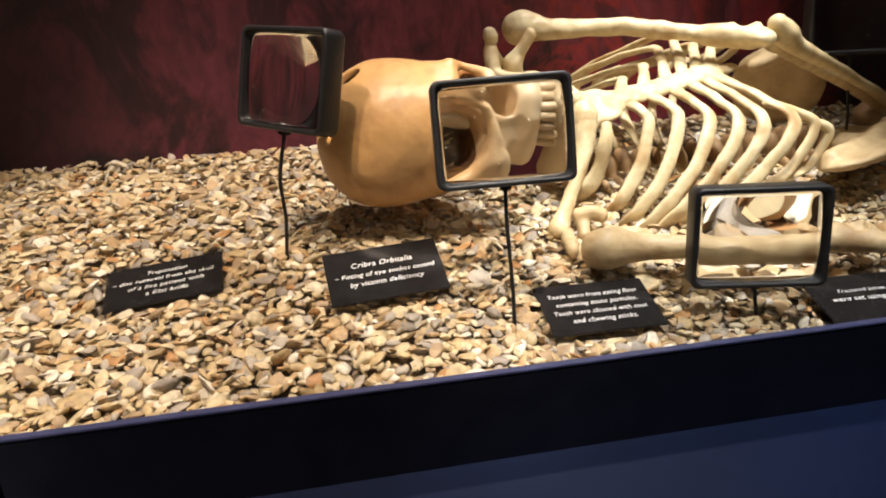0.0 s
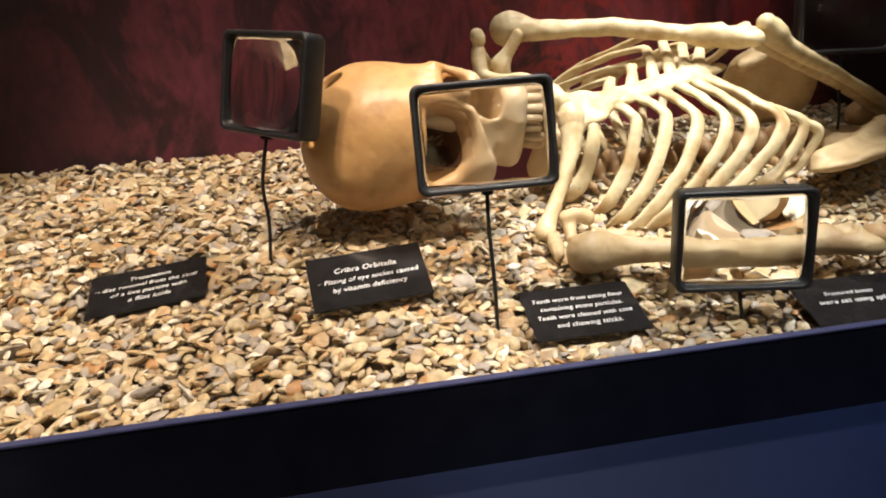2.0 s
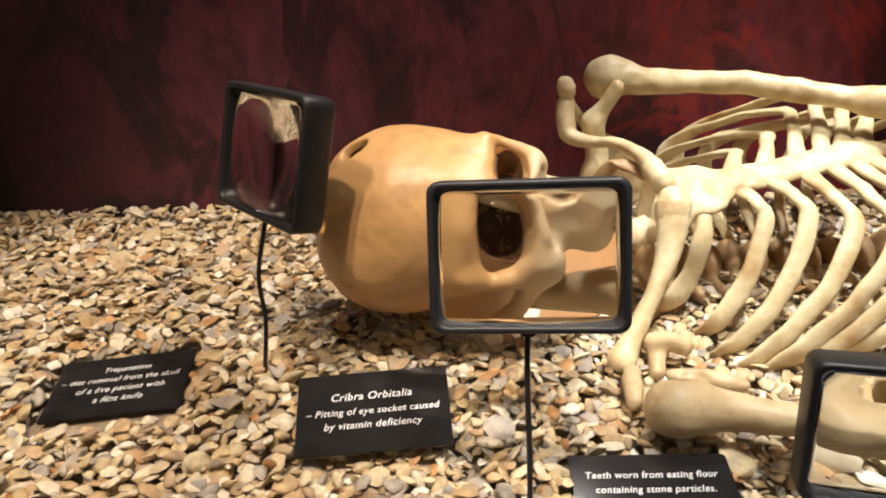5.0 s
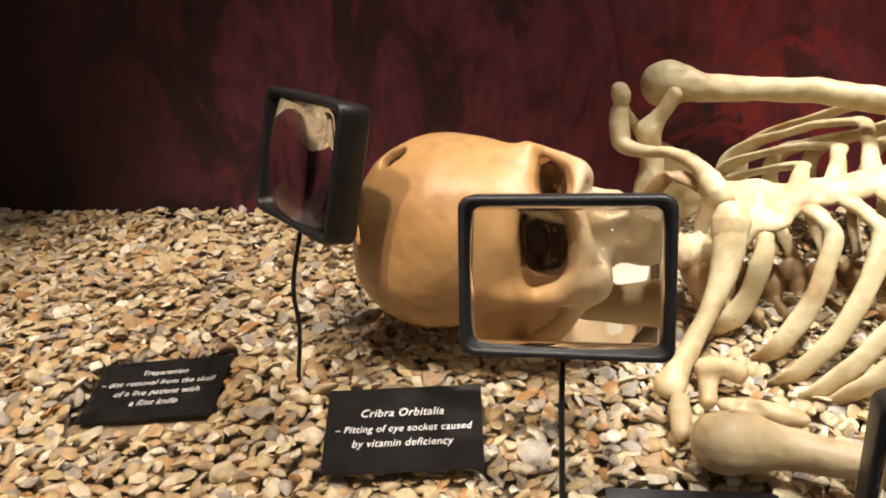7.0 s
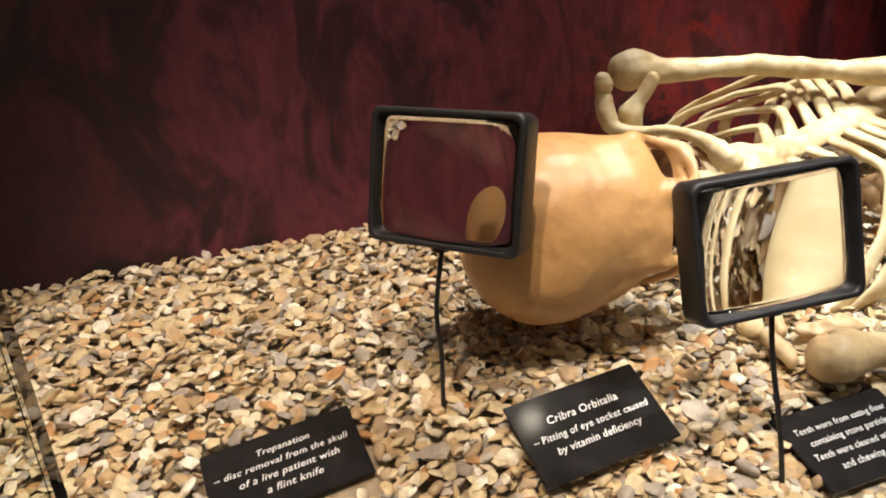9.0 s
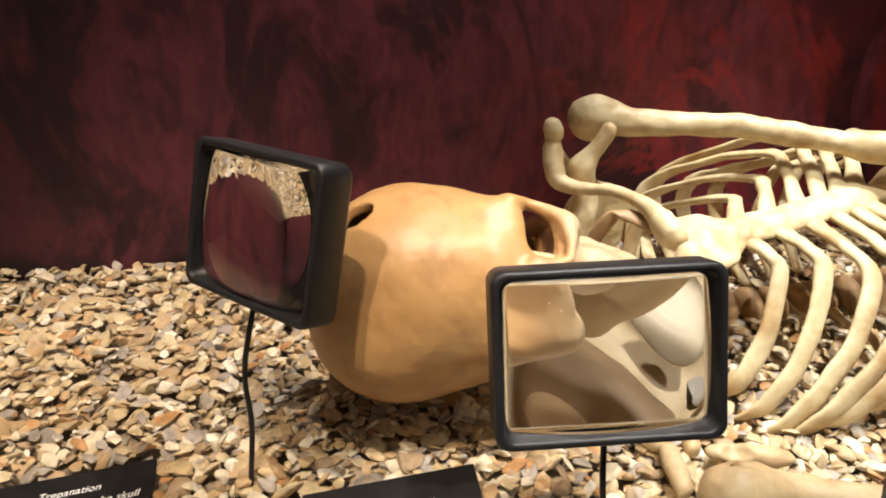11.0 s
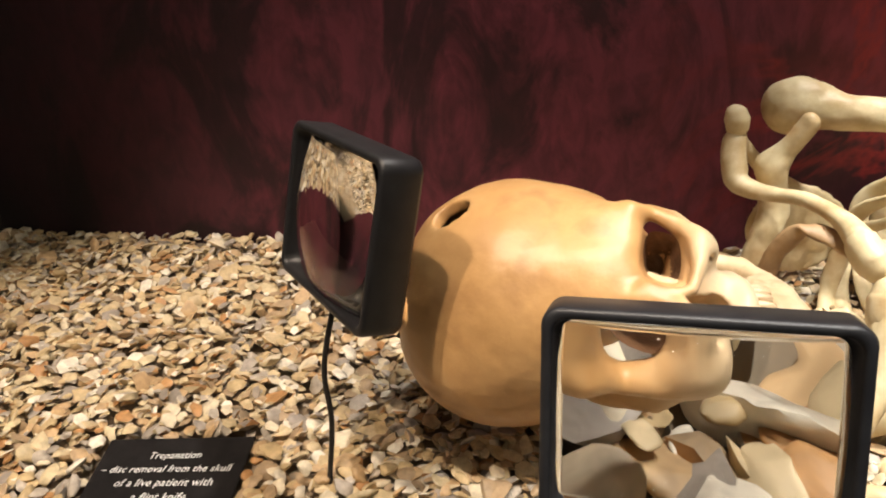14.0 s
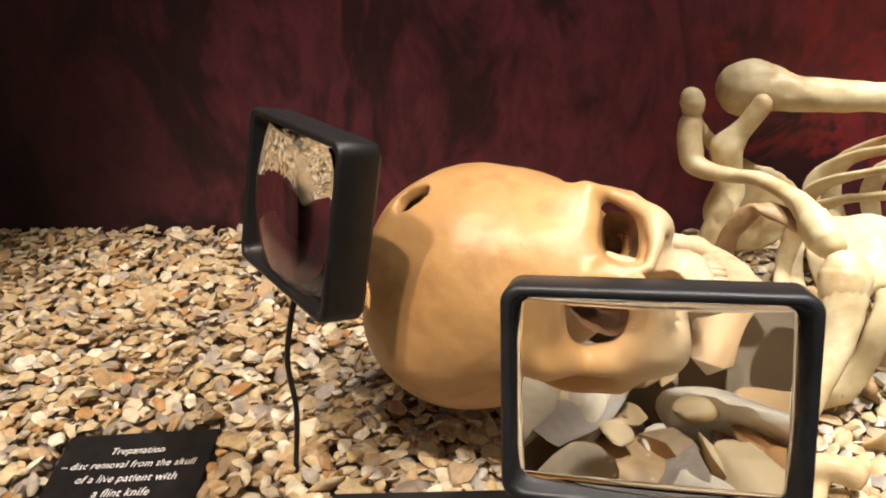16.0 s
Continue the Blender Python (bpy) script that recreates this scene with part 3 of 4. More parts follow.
skull = thing("skull", (0.09, 0.766, 0.88), "tan skull cast on its side, hole cut in the crown", "skull")
mesh_object("cranium", *build_skull(), SKULL, skull, worn=0.0009).cycles.is_caustics_receiver = True
mesh_object("lower_jaw", *build_jaw(), FACE_BONE, skull, "pale lower jaw", worn=0.0011)
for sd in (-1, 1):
    # brown pitted lining of the eye sockets, coloured extra dark for the shade inside
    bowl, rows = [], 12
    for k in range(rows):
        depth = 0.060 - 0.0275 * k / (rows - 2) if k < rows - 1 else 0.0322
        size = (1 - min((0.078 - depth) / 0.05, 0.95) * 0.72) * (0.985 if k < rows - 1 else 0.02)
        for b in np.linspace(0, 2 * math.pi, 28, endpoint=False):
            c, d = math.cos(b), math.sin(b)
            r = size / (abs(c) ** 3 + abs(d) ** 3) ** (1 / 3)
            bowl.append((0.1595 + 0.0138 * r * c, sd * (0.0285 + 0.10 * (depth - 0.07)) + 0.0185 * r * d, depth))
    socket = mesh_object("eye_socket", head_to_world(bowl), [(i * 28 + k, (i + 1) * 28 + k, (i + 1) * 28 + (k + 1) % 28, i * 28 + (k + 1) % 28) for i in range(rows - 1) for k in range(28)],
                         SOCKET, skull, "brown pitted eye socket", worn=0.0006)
    # pale thin inner wall of the socket, towards the nose
    mesh_object("inner_wall", head_to_world(tube([(0.154, sd * 0.0140, 0.058, 0.006, 0.0035), (0.160, sd * 0.0125, 0.060, 0.0085, 0.0045), (0.167, sd * 0.0145, 0.058, 0.006, 0.0035)], 12, 12, (0, 0, 1))[0]),
                tube([(0, 0, 0, 1, 1), (1, 0, 0, 1, 1), (2, 0, 0, 1, 1)], 12, 12, (0, 0, 1))[1], FACE_BONE, skull, "thin greyish inner socket wall", worn=0.0022)
tooth_v, tooth_f = tube([(-0.002, 0, 0, 0.0026, 0.0022), (0.002, 0, 0, 0.0030, 0.0026), (0.0055, 0, 0, 0.0026, 0.0020)], 6, 8, (0, 1, 0))
for k in range(-5, 6):
    a = k * 0.25
    c = np.array((0.2085 + 0.0006 * (k % 3), 0.0215 * math.sin(a), 0.044 + 0.028 * math.cos(a)))
    turn = np.array(Euler((-a, 0, 0)).to_matrix())
    mesh_object("tooth", head_to_world(tooth_v @ turn.T + c), tooth_f, TOOTH, skull)

# ---- trunk ----
ROLL = radians(25)


def chest(x, side, front):
    """A place in the chest, which lies rolled to one side: along it, sideways from the breastbone, in front of it."""
    y = 0.818 + (x - 0.315) * 0.08
    z = 0.957 + (x - 0.315) * 0.19
    return (x, y + side * math.cos(ROLL) - front * math.sin(ROLL), z + side * math.sin(ROLL) + front * math.cos(ROLL))


trunk = thing("rib_cage", (0.42, 0.83, 0.86), "ivory plaster human rib cage lying on gravel", "rib cage")
f = Field((0.29, 0.76, 0.91), (0.55, 0.89, 1.04), 0.002)
turn = (25, -10, 4)
f.add(f.ellipsoid(chest(0.340, 0, 0), (0.027, 0.034, 0.0075), turn), 0.008)
for sd in (-1, 1):
    f.add(f.capsule(chest(0.338, 0, 0), chest(0.317, sd * 0.030, -0.004), 0.009, 0.0095), 0.010)
for x in np.arange(0.365, 0.50, 0.024):
    f.add(f.ellipsoid(chest(x, 0, 0), (0.021, 0.0165, 0.0065), turn), 0.008)
f.add(f.ellipsoid(chest(0.512, 0, -0.002), (0.018, 0.009, 0.004), turn), 0.006)
mesh_object("sternum", *f.skin(), BONE, trunk, worn=0.002)

#        joint x, apex x, apex side, apex front, width, low x, spine x
RIBS = [(0.338, 0.335, 0.050, -0.020, 0.070, 0.31, 0.290), (0.376, 0.388, 0.050, -0.010, 0.106, 0.338, 0.312), (0.407, 0.421, 0.062, -0.006, 0.132, 0.348, 0.330),
        (0.436, 0.449, 0.086, -0.002, 0.150, 0.360, 0.352), (0.460, 0.477, 0.104, 0.000, 0.158, 0.378, 0.378), (0.480, 0.508, 0.112, -0.006, 0.160, 0.405, 0.405),
        (0.496, 0.546, 0.118, -0.012, 0.158, 0.445, 0.434), (0.528, 0.578, 0.122, -0.026, 0.150, 0.512, 0.462), (0.558, 0.601, 0.126, -0.042, 0.145, 0.540, 0.492)]
for i, (jx, axx, out, front, wide, lx, sx) in enumerate(RIBS):
    for s in (-1, 1):
        if s > 0 and i >= 5:
            out, wide, front = out * 0.82, wide * 0.86, front - 0.012
        j = (jx, s * 0.012, -0.001) if i < 7 else (jx, s * (0.078 if i == 7 else 0.100), -0.004 if i == 7 else -0.020)
        w = 0.0090 if 0 < i < 7 else 0.0105 if i == 0 else 0.0074
        places = [(*j, w * 1.05, 0.0050), (0.5 * (j[0] + axx) + 0.002, 0.5 * (j[1] + s * out) + s * 0.003, 0.5 * (j[2] + front) + 0.005, w * 0.72, 0.0044),
                  (axx, s * out, front, w * 0.9, 0.0044), (axx * 0.62 + lx * 0.38, s * (out * 0.35 + wide * 0.65), front - 0.030, w * 0.92, 0.0036), (lx, s * wide, -0.070, w, 0.0034),
                  (lx * 0.4 + sx * 0.6, s * wide * 0.72, -0.110, w * 0.85, 0.0036), (sx, s * 0.018, -0.112, 0.005, 0.0045)]
        rows = [(*chest(*p[:3]), *p[3:]) for p in places]
        if i == 0 and s > 0:
            rows = [(0.300, 0.836, 0.972, 0.008, 0.005), (0.285, 0.845, 0.978, 0.007, 0.004), (0.270, 0.854, 0.979, 0.008, 0.004), (0.256, 0.860, 0.960, 0.008, 0.004), (0.255, 0.866, 0.930, 0.007, 0.004), (0.275, 0.868, 0.900, 0.005, 0.004)]
        mesh_object("rib", *tube(rows, 48, 14, (1, 0, 0), 0.01, i), BROWN_BONE if i == 0 and s > 0 else BONE, trunk, worn=0.0016)


def build_vertebra():
    f = Field((-0.02, -0.036, -0.03), (0.02, 0.036, 0.03), 0.002)
    f.add(f.ellipsoid((0, 0, 0.006), (0.0125, 0.0165, 0.0145)), 0.004)
    for s in (-1, 1):
        f.add(f.capsule((0, s * 0.008, -0.004), (0.003, s * 0.029, -0.006), 0.0055, 0.005), 0.004)
    f.add(f.capsule((0, 0, -0.006), (0.006, 0, -0.024), 0.005, 0.004), 0.004)
    return f.skin()


vv, vf = build_vertebra()
first = None
for k in range(16):
    x = 0.288 + k * 0.0262
    z = 0.885 + (0.030 * math.exp(-((x - 0.275) / 0.030) ** 2)) - 0.012 * math.exp(-((x - 0.45) / 0.1) ** 2)
    if first is None:
        first = mesh_object("vertebra", vv + np.array(trunk.location), vf, BROWN_BONE, trunk, "brown vertebra")
        ob = first
    else:
        ob = new("vertebra", first.data)
        ob.parent = trunk
    g = 1.25 + 0.018 * k
    ob.location = Vector((x, 0.805 + min(k, 4) * 0.0150, z - 0.008)) - trunk.location
    ob.scale = (1.0, g, g)

for x, y in ((0.249, 0.798), (0.266, 0.800), (0.283, 0.803)):
    drum = [(x - 0.0075, y, 0.925, 0.0130, 0.0140), (x - 0.0055, y, 0.925, 0.0150, 0.0160), (x, y, 0.926, 0.0125, 0.0135), (x + 0.0055, y, 0.926, 0.0150, 0.0160), (x + 0.0075, y, 0.926, 0.0130, 0.0140)]
    mesh_object("neck_vertebra", *tube(drum, 14, 18, (0, 1, 0)), FACE_BONE, trunk, "pale drum-shaped neck bone", worn=0.0022)

# ---- shoulder and arm bones ----
bone = thing("collarbone", (0.27, 0.87, 0.99), "ivory far collarbone propped above the gravel", "bone")
mesh_object("shaft", *tube([(0.234, 0.931, 1.026, 0.010, 0.009), (0.234, 0.922, 1.008, 0.012, 0.010), (0.238, 0.912, 0.996, 0.010, 0.009), (0.258, 0.895, 0.993, 0.0065, 0.0062),
                            (0.276, 0.870, 0.996, 0.0062, 0.006), (0.292, 0.842, 0.990, 0.0075, 0.007), (0.302, 0.815, 0.976, 0.0125, 0.011)], 40, 14, (0, 1, 0), 0.012, 5), BONE, bone, worn=0.0013)
mesh_object("joint_end", *tube([(0.299, 0.822, 0.980, 0.0125, 0.011), (0.3035, 0.813, 0.973, 0.0142, 0.0122), (0.3055, 0.809, 0.970, 0.0128, 0.011)], 8, 16, (0, 1, 0)), BONE, bone, worn=0.0016)
bone = thing("collarbone", (0.27, 0.74, 0.86), "ivory near collarbone resting against the ribs", "bone")
mesh_object("shaft", *tube([(0.305, 0.776, 0.956, 0.0140, 0.011), (0.302, 0.766, 0.938, 0.0130, 0.0105), (0.291, 0.749, 0.907, 0.0085, 0.008), (0.272, 0.731, 0.874, 0.0078, 0.007),
                            (0.258, 0.717, 0.855, 0.0100, 0.008), (0.251, 0.709, 0.847, 0.0125, 0.009)], 36, 14, (1, 0, 0), 0.012, 6), BONE, bone, worn=0.0013)

mesh_object("joint_end", *tube([(0.3040, 0.774, 0.950, 0.0150, 0.0118), (0.3055, 0.779, 0.960, 0.0158, 0.0125), (0.3060, 0.781, 0.964, 0.0140, 0.0110)], 8, 16, (1, 0, 0)), BONE, bone, worn=0.0018)


def build_far_scapula():
    f = Field((0.21, 0.87, 0.86), (0.39, 1.015, 1.065), 0.002)
    f.add(f.chain([(0.282, 0.911, 1.044, 0.0075), (0.272, 0.915, 1.026, 0.008), (0.260, 0.920, 1.008, 0.010)]), 0.006)
    f.add(f.chain([(0.234, 0.935, 1.036, 0.007), (0.245, 0.950, 1.018, 0.006), (0.270, 0.965, 0.990, 0.005), (0.320, 0.985, 0.965, 0.003)]), 0.008)
    f.add(f.chain([(0.262, 0.920, 1.008, 0.010), (0.266, 0.918, 0.972, 0.012), (0.256, 0.910, 0.935, 0.012), (0.252, 0.905, 0.905, 0.010)]), 0.010)
    f.add(f.ellipsoid((0.300, 0.968, 0.940), (0.045, 0.004, 0.040), (0, 20, 10)), 0.008)
    return f.skin()


bone = thing("shoulder_blade", (0.28, 0.93, 0.88), "ivory shoulder blade standing upright in the gravel", "bone")
mesh_object("blade", *build_far_scapula(), BONE, bone, worn=0.0016)
mesh_object("shoulder_tip", *tube([(0.2345, 0.931, 1.038, 0.0088, 0.0085), (0.234, 0.931, 1.043, 0.0098, 0.0092), (0.2335, 0.931, 1.047, 0.0085, 0.008)], 8, 14), BONE, bone, "tan rounded shoulder tip", worn=0.0016)


def build_near_scapula():
    f = Field((0.22, 0.60, 0.79), (0.40, 0.80, 0.90), 0.002)
    f.add(f.chain([(0.256, 0.694, 0.844, 0.007), (0.253, 0.676, 0.843, 0.008), (0.251, 0.660, 0.838, 0.0065)]), 0.006)
    f.add(f.chain([(0.280, 0.722, 0.858, 0.0085), (0.292, 0.719, 0.860, 0.0080), (0.305, 0.718, 0.857, 0.0085)]), 0.006)
    f.add(f.chain([(0.282, 0.718, 0.852, 0.007), (0.279, 0.703, 0.838, 0.007)]), 0.006)
    f.add(f.ellipsoid((0.312, 0.680, 0.845), (0.032, 0.009, 0.008), (20, 0, -18)), 0.006)
    f.cut(f.ellipsoid((0.300, 0.676, 0.853), (0.010, 0.012, 0.008)), 0.004)
    return f.skin()


bone = thing("shoulder_blade", (0.30, 0.69, 0.83), "tan shoulder blade half buried beside the ribs", "bone")
mesh_object("blade", *build_near_scapula(), TAN_BONE, bone, worn=0.002)


def build_humerus(a, b, mid, up):
    """Upper arm bone from the ball head at a to the hinge end at b."""
    a, b, mid, up = (np.array(v, float) for v in (a, b, mid, up))
    pts = np.vstack([a, mid, b])
    f = Field(pts.min(0) - 0.035, pts.max(0) + 0.035, 0.0024)
    ax = (b - a) / np.linalg.norm(b - a)
    sd = np.cross(ax, up)
    sd /= np.linalg.norm(sd)
    f.add(f.ellipsoid(a + ax * 0.004, (0.0195, 0.0200, 0.0200)))
    f.add(f.ellipsoid(a + ax * 0.016 - sd * 0.012, (0.016, 0.015, 0.015)), 0.008)
    f.add(f.ellipsoid(a + ax * 0.016 + up * 0.008, (0.016, 0.013, 0.013)), 0.008)
    n1, n2, n3 = a + ax * 0.05, mid, b - ax * 0.055
    f.add(f.chain([(*(a + ax * 0.012), 0.019), (*n1, 0.0135), (*(0.5 * (n1 + n2)), 0.0115), (*n2, 0.0112), (*n3, 0.0105), (*(b - ax * 0.02), 0.011)]), 0.012)
    for s in (-1, 1):
        f.add(f.capsule(b - ax * 0.05, b + sd * 0.020 * s - ax * 0.012, 0.008, 0.008), 0.008)
    f.cut(f.capsule(a - ax * 0.004 - sd * 0.010 + up * 0.021, a + ax * 0.030 - sd * 0.004 + up * 0.022, 0.005, 0.003), 0.004)
    f.cut(f.capsule(a + ax * 0.002 - sd * 0.019, a + ax * 0.012 - sd * 0.010 + up * 0.020, 0.003, 0.002), 0.003)
    f.add(f.capsule(b - ax * 0.060, b - ax * 0.012 + up * 0.004, 0.011, 0.017), 0.012)
    f.add(f.capsule(b - sd * 0.022, b + sd * 0.020, 0.0115, 0.0105), 0.006)
    f.cut(f.ellipsoid(b + up * 0.013, (0.010, 0.010, 0.008)), 0.006)
    f.cut(f.ellipsoid(b - ax * 0.022 + up * 0.016, (0.012, 0.012, 0.009)), 0.006)
    return f.skin()


def arm_bone(ob, a, b, mid, mat):
    """The bone in three parts: ball head, shaft and hinge end."""
    verts, faces = build_humerus(a, b, mid, (0, 0, 1))
    a, b, faces = np.array(a), np.array(b), np.array(faces)
    along = (verts - a) @ (b - a) / np.linalg.norm(b - a)
    long = np.linalg.norm(b - a)
    middle = along[faces].mean(1)
    for name, keep in (("ball_head", middle < 0.034), ("shaft", (middle >= 0.034) & (middle < long - 0.045)), ("hinge_end", middle >= long - 0.045)):
        used, idx = np.unique(faces[keep], return_inverse=True)
        mesh_object(name, verts[used], idx.reshape(-1, 4).tolist(), mat, ob, worn=0.0016)


bone = thing("upper_arm_bone", (0.40, 0.89, 1.02), "ivory upper arm bone laid high across the shoulder and chest", "bone")
arm_bone(bone, (0.272, 0.955, 1.050), (0.552, 0.817, 1.030), (0.40, 0.893, 1.048), BONE)
bone = thing("upper_arm_bone", (0.40, 0.60, 0.83), "tan upper arm bone lying on the gravel near the rail", "bone")
arm_bone(bone, (0.268, 0.640, 0.846), (0.555, 0.600, 0.842), (0.40, 0.603, 0.848), TAN_BONE)

bone = thing("forearm_bone", (0.65, 0.83, 0.97), "ivory ulna of the raised arm slanting down to the hip", "bone")
mesh_object("shaft", *tube([(0.560, 0.806, 1.046, 0.012, 0.012), (0.574, 0.812, 1.034, 0.0175, 0.016), (0.60, 0.82, 1.017, 0.0125, 0.012), (0.66, 0.832, 0.990, 0.008, 0.008), (0.72, 0.846, 0.962, 0.007, 0.007), (0.80, 0.868, 0.922, 0.009, 0.008)], 36, 14, (0, 1, 0), 0.012, 8), BONE, bone, worn=0.0013)
bone = thing("forearm_bone", (0.66, 0.85, 0.96), "brown radius beside the ulna of the raised arm", "bone")
mesh_object("shaft", *tube([(0.578, 0.838, 1.022, 0.012, 0.012), (0.60, 0.84, 1.008, 0.008, 0.008), (0.66, 0.856, 0.982, 0.0075, 0.0075), (0.73, 0.866, 0.950, 0.008, 0.008), (0.80, 0.885, 0.915, 0.012, 0.010)], 30, 12, (0, 1, 0), 0.012, 9), BONE, bone, worn=0.0013)
bone = thing("forearm_bone", (0.66, 0.60, 0.83), "tan forearm bone lying on gravel beyond the elbow", "bone")
mesh_object("shaft", *tube([(0.572, 0.600, 0.845, 0.015, 0.012), (0.60, 0.606, 0.838, 0.009, 0.009), (0.70, 0.62, 0.836, 0.008, 0.008), (0.80, 0.64, 0.838, 0.011, 0.009)], 30, 12, (0, 1, 0), 0.012, 10), BROWN_BONE, bone)


def build_pelvis():
    f = Field((0.55, 0.66, 0.84), (0.86, 1.01, 1.03), 0.003)
    f.add(f.ellipsoid((0.645, 0.915, 0.955), (0.062, 0.014, 0.062), (20, 0, -30)))
    f.add(f.chain([(0.60, 0.905, 0.985, 0.009), (0.64, 0.885, 1.005, 0.009), (0.69, 0.872, 0.985, 0.010)]), 0.012)
    f.add(f.ellipsoid((0.660, 0.755, 0.888), (0.085, 0.045, 0.012), (-18, 0, 34)), 0.01)
    f.add(f.chain([(0.60, 0.735, 0.892, 0.010), (0.68, 0.765, 0.902, 0.011), (0.76, 0.825, 0.905, 0.013)]), 0.012)
    f.add(f.ellipsoid((0.72, 0.835, 0.885), (0.05, 0.045, 0.022)), 0.02)
    f.cut(f.ellipsoid((0.72, 0.835, 0.905), (0.028, 0.026, 0.02)), 0.01)
    return f.skin()


bone = thing("pelvis", (0.68, 0.84, 0.86), "brown human hip bones lying in the gravel", "bone")
hip_v, hip_f = build_pelvis()
hip_f = np.array(hip_f)
far = hip_v[hip_f].mean(1)[:, 1] > 0.862
for keep in (far, ~far):
    used, idx = np.unique(hip_f[keep], return_inverse=True)
    mesh_object("hip", hip_v[used], idx.reshape(-1, 4).tolist(), HIP_BONE, bone, worn=0.002)
for yy, lab in ((0.90, "brown thigh bone lying beyond the hip"), (0.77, "tan thigh bone lying on gravel past the hip")):
    bone = thing("thigh_bone", (0.95, yy, 0.87), lab, "bone")
    mesh_object("shaft", *tube([(0.79, yy, 0.905, 0.022, 0.022), (0.83, yy, 0.902, 0.016, 0.016), (0.95, yy, 0.896, 0.013, 0.013), (1.12, yy, 0.898, 0.016, 0.015), (1.18, yy, 0.90, 0.026, 0.022)], 30, 14, (0, 1, 0), 0.012, 12), BROWN_BONE, bone)

# ---- magnifiers ----


def rounded_rect(w, h, r, n=6):
    pts = []
    for cx, cy, a0 in ((w / 2 - r, h / 2 - r, 0), (-w / 2 + r, h / 2 - r, 90), (-w / 2 + r, -h / 2 + r, 180), (w / 2 - r, -h / 2 + r, 270)):
        for k in range(n + 1):
            a = radians(a0 + 90 * k / n)
            pts.append((cx + r * math.cos(a), cy + r * math.sin(a)))
    return pts


def build_frame(w, h):
    """A hood-like rectangular rim: closed profile swept round a rounded rectangle. Rows: inset, depth, corner radius."""
    prof = [(0.0000, -0.020, 0.008), (0.0000, 0.000, 0.008), (0.0005, 0.0018, 0.008), (0.0014, 0.0026, 0.0075), (0.0036, 0.0026, 0.007), (0.0046, 0.0018, 0.0065),
            (0.0050, 0.000, 0.0065), (0.0062, -0.007, 0.0065), (0.0070, -0.0075, 0.0065), (0.0070, -0.0115, 0.0065), (0.0055, -0.012, 0.0065), (0.0044, -0.020, 0.0065),
            (0.0036, -0.0222, 0.007), (0.0010, -0.0222, 0.008)]
    verts, faces = [], []
    for ins, z, r in prof:
        verts += [(x, y, z) for x, y in rounded_rect(w - 2 * ins, h - 2 * ins, r)]
    m, k = 28, len(prof)
    for i in range(k):
        for j in range(m):
            faces.append([i * m + j, i * m + (j + 1) % m, ((i + 1) % k) * m + (j + 1) % m, ((i + 1) % k) * m + j])
    return np.array(verts), [q[::-1] for q in faces]


def build_lens(w, h, radius, z0):
    """A rectangular glass lens, bulging on both sides."""
    nx, ny = 40, 32
    xs, ys = np.linspace(-w / 2, w / 2, nx), np.linspace(-h / 2, h / 2, ny)
    X, Y = np.meshgrid(xs, ys, indexing="ij")
    sag = np.sqrt(radius ** 2 - X ** 2 - Y ** 2) - math.sqrt(radius ** 2 - (w / 2) ** 2 - (h / 2) ** 2) + 0.0006
    front = np.stack([X, Y, z0 + sag], -1).reshape(-1, 3)
    back = np.stack([X, Y, z0 - sag], -1).reshape(-1, 3)
    n = nx * ny
    faces = []
    for i in range(nx - 1):
        for j in range(ny - 1):
            a = [i * ny + j, (i + 1) * ny + j, (i + 1) * ny + j + 1, i * ny + j + 1]
            faces += [a, [n + q for q in a[::-1]]]
    rim = [i * ny for i in range(nx)] + [(nx - 1) * ny + j for j in range(1, ny)] + [i * ny + ny - 1 for i in range(nx - 2, -1, -1)] + [j for j in range(ny - 2, 0, -1)]
    for a, b in zip(rim, rim[1:] + rim[:1]):
        faces.append([a, n + a, n + b, b])
    return np.vstack([front, back]), faces


def magnifier(place, turn, stem, label, radius=0.190, w=0.1245, h=0.0960, shade=False):
    m = np.array(pose(*place, 90 + turn[0], turn[1], turn[2]))
    ob = thing("magnifier", stem[-1], label, "magnifier", "magnifiers on wire stems")

    def laid(v):
        return v @ m[:3, :3].T + m[:3, 3]
    v, fc = build_frame(w, h)
    mesh_object("frame", laid(v), fc, PLASTIC, ob, "black plastic rectangular frame")
    v, fc = build_lens(w - 0.0130, h - 0.0130, radius, -0.0095)
    glass = mesh_object("lens", laid(v), fc, LENS, ob, "clear bulging acrylic lens")
    glass.visible_shadow = shade
    glass.cycles.is_caustics_caster = shade
    top = laid(np.array([[stem[0], -h / 2 + 0.001, -0.012]]))[0]
    mesh_object("stem", *tube([(*top, 0.0019, 0.0019)] + [(*p, 0.0019, 0.0019) for p in stem[1:]], 20, 8, (1, 0, 0)), STEEL, ob, "thin black bent wire stem")
    v, fc = box((stem[0] - 0.005, -h / 2 - 0.004, -0.017), (stem[0] + 0.005, -h / 2 + 0.002, -0.007), 0.001)
    mesh_object("socket", laid(np.array(v)), fc, PLASTIC, ob, smooth=False)
    return ob


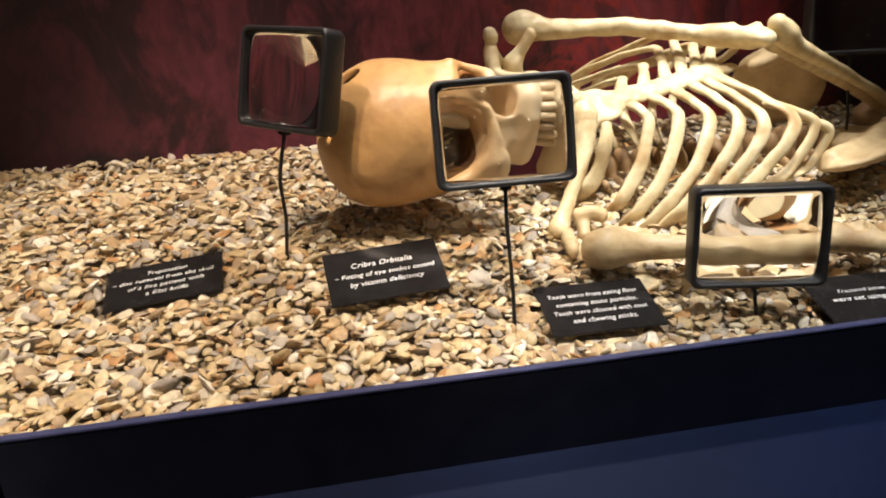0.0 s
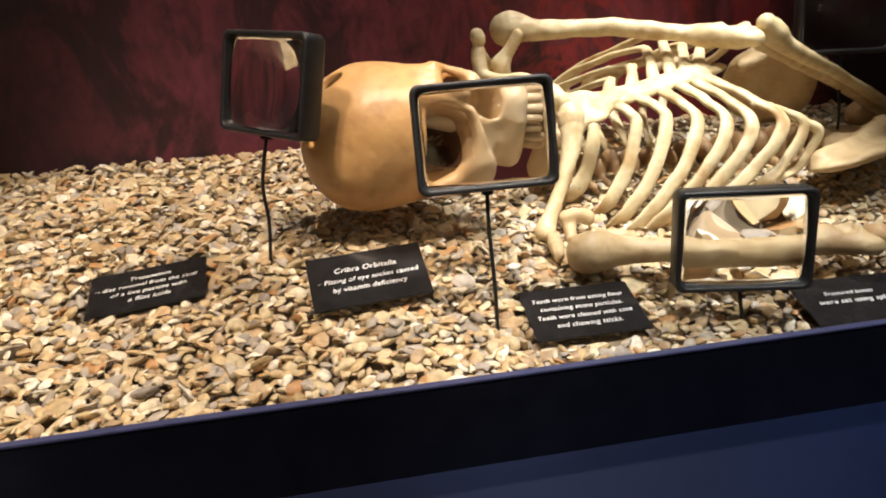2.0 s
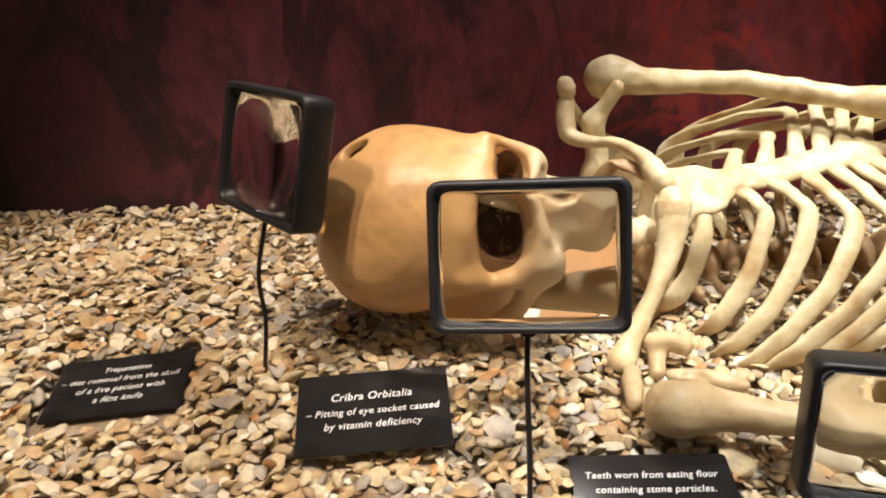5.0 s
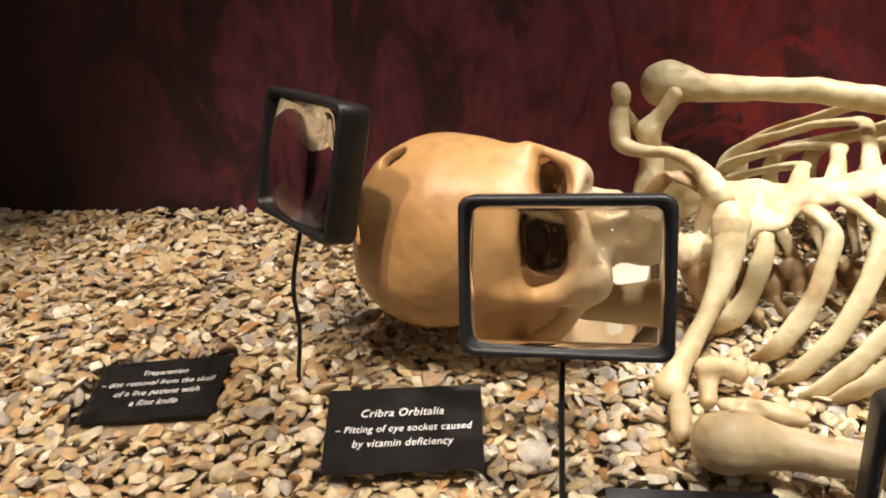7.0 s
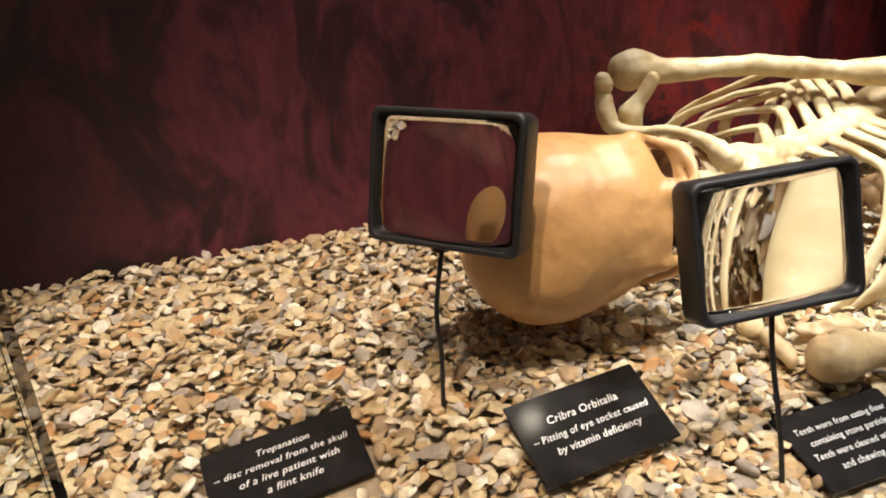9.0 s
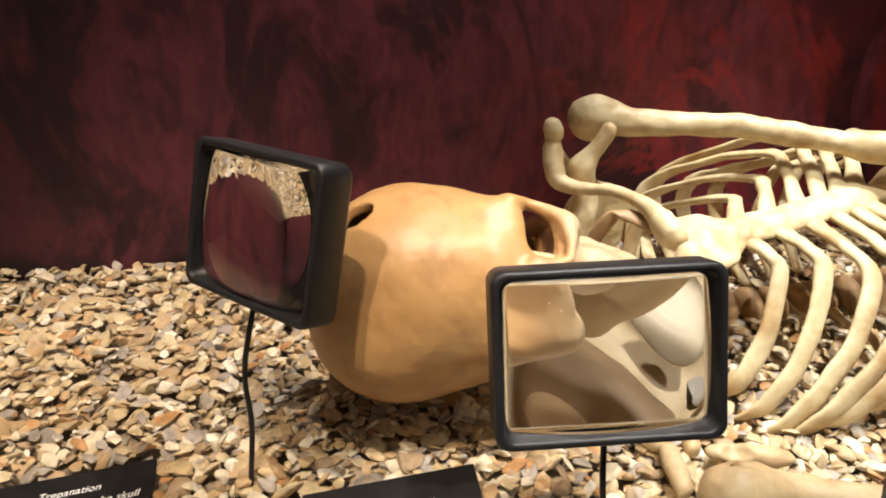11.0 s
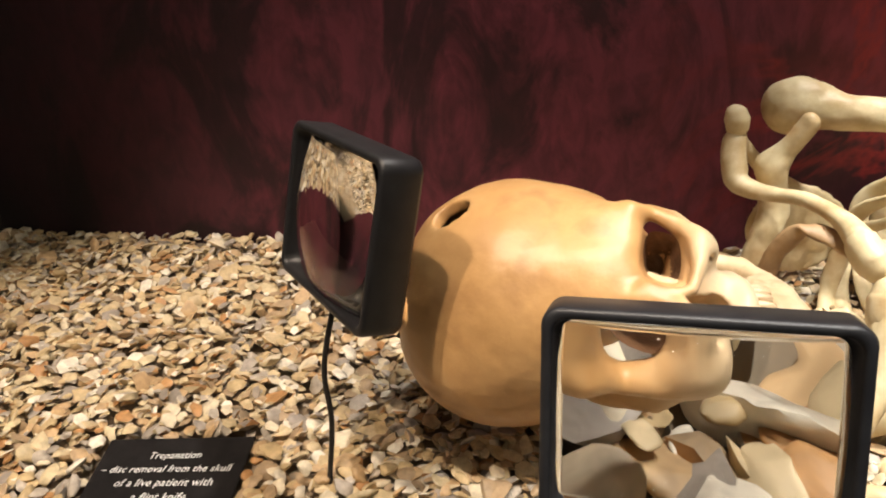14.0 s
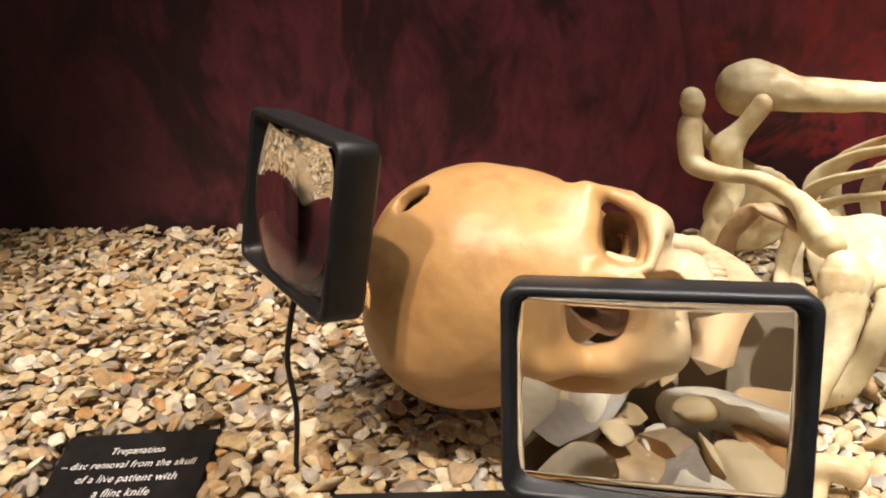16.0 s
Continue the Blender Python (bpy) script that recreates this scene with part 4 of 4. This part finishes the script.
magnifier((-0.0286, 0.7126, 1.0277), (-11.9, 1.6, -47.5), [-0.004, (-0.041, 0.712, 0.93), (-0.040, 0.712, 0.89), (-0.044, 0.706, 0.845)], "black framed magnifier on a bent wire above the skull crown", radius=0.150, w=0.121, h=0.0985, shade=True)
magnifier((0.161, 0.596, 0.983), (-12.2, -1.6, -5.8), [-0.001, (0.161, 0.592, 0.90), (0.162, 0.578, 0.84), (0.161, 0.568, 0.785)], "black framed magnifier on a thin wire before the face")
magnifier((0.392, 0.553, 0.874), (-4.6, -0.3, -13.2), [0.001, (0.395, 0.556, 0.81), (0.397, 0.556, 0.80), (0.398, 0.556, 0.775)], "low black framed magnifier on a short wire before the arm bone")
magnifier((0.715, 0.862, 1.045), (-8, 0, -12), [0.0, (0.716, 0.862, 0.95), (0.720, 0.860, 0.91), (0.722, 0.860, 0.86)], "black framed magnifier on a wire above the hip")

# ---- label cards ----


def lettering(text, width, shear):
    c = bpy.data.curves.new("lettering", "FONT")
    c.body, c.align_x, c.size, c.shear, c.offset, c.space_character = text, "CENTER", 1.0, shear, 0.005, 1.06
    c.resolution_u = 3
    ob = new("lettering", c)
    dg = bpy.context.evaluated_depsgraph_get()
    me = bpy.data.meshes.new_from_object(ob.evaluated_get(dg))
    bpy.data.objects.remove(ob)
    v = np.array([q.co for q in me.vertices])
    faces = [list(p.vertices) for p in me.polygons]
    v *= width / (v[:, 0].max() - v[:, 0].min())
    v[:, 0] -= (v[:, 0].max() + v[:, 0].min()) / 2
    return v, faces


def label_card(place, turn, lines, label, w=0.115, h=0.068):
    m = np.array(pose(*place, 90 + turn[0], turn[1], turn[2]))
    ob = thing("label_card", place, label, "label", "label cards in the gravel")

    def laid(v):
        return np.asarray(v) @ m[:3, :3].T + m[:3, 3]
    v, fc = box((-w / 2, -h / 2, -0.0022), (w / 2, h / 2, 0.0), 0.0005)
    mesh_object("plate", laid(v), fc, CARD, ob, smooth=False)
    for text, x, y, width in lines:
        v, fc = lettering(text, width, 0.22)
        v = v + np.array((x, y, 0.0004))
        mesh_object("lettering", laid(v), fc, INK, ob, "white italic print", smooth=False)
    return ob


label_card(*CARDS[0], [("Trepanation", 0.002, 0.0155, 0.040), ("\u2013 disc removal from the skull", -0.001, 0.004, 0.100), ("of a live patient with", 0.002, -0.0075, 0.074), ("a flint knife", 0.003, -0.019, 0.041)],
           "black card with white italic words on trepanation")
label_card(*CARDS[1], [("Cribra Orbitalia", -0.001, 0.0095, 0.061), ("\u2013 Pitting of eye socket caused", 0.0, -0.003, 0.100), ("by vitamin deficiency", 0.0, -0.0145, 0.073)],
           "black card with white italic words on eye sockets")
label_card(*CARDS[2], [("Teeth worn from eating flour", 0.0, 0.0145, 0.094), ("containing stone particles.", 0.0, 0.003, 0.084), ("Teeth were cleaned with soot", 0.0, -0.0085, 0.096), ("and chewing sticks.", 0.0, -0.020, 0.066)],
           "black card with white italic words on worn teeth")
label_card(*CARDS[3], [("Fractured bones", -0.004, 0.008, 0.050), ("were set using splints", 0.0, -0.004, 0.082)],
           "black card with white italic words on fractures")

# ---- lamp heads on the ceiling ----
GLOW = bpy.data.materials.new("lamp_glow")
GLOW.use_nodes = True
glow = GLOW.node_tree.nodes["Principled BSDF"]
glow.inputs["Base Color"].default_value = (0.8, 0.75, 0.65, 1)
glow.inputs["Emission Color"].default_value = (1.0, 0.88, 0.68, 1)
glow.inputs["Emission Strength"].default_value = 45
FAR_LAMPS = [(x + 0.2 * (k % 2), y, 2.42) for k, y in enumerate((-1.9, -2.7, -3.6, -4.6)) for x in (-1.0, -0.1, 0.7, 1.6)]
# the added blue ledge lamp gets the same head as the rest
for place in [row[0] for row in SPOTS] + FAR_LAMPS:
    x, y, z = place
    lamp = thing("track_spotlight", (x, y, CEILING), "black ceiling spotlight with a warm bulb", "spotlight", "ceiling spotlights")
    mesh_object("housing", *tube([(x, y, CEILING - 0.005, 0.02, 0.02), (x, y, CEILING - 0.03, 0.036, 0.036), (x, y, z + 0.092, 0.038, 0.038)], 8, 16), PLASTIC, lamp)
    mesh_object("bulb", *tube([(x, y, z + 0.050, 0.026, 0.026), (x, y, z + 0.044, 0.026, 0.026)], 3, 12), GLOW, lamp, "glowing bulb")
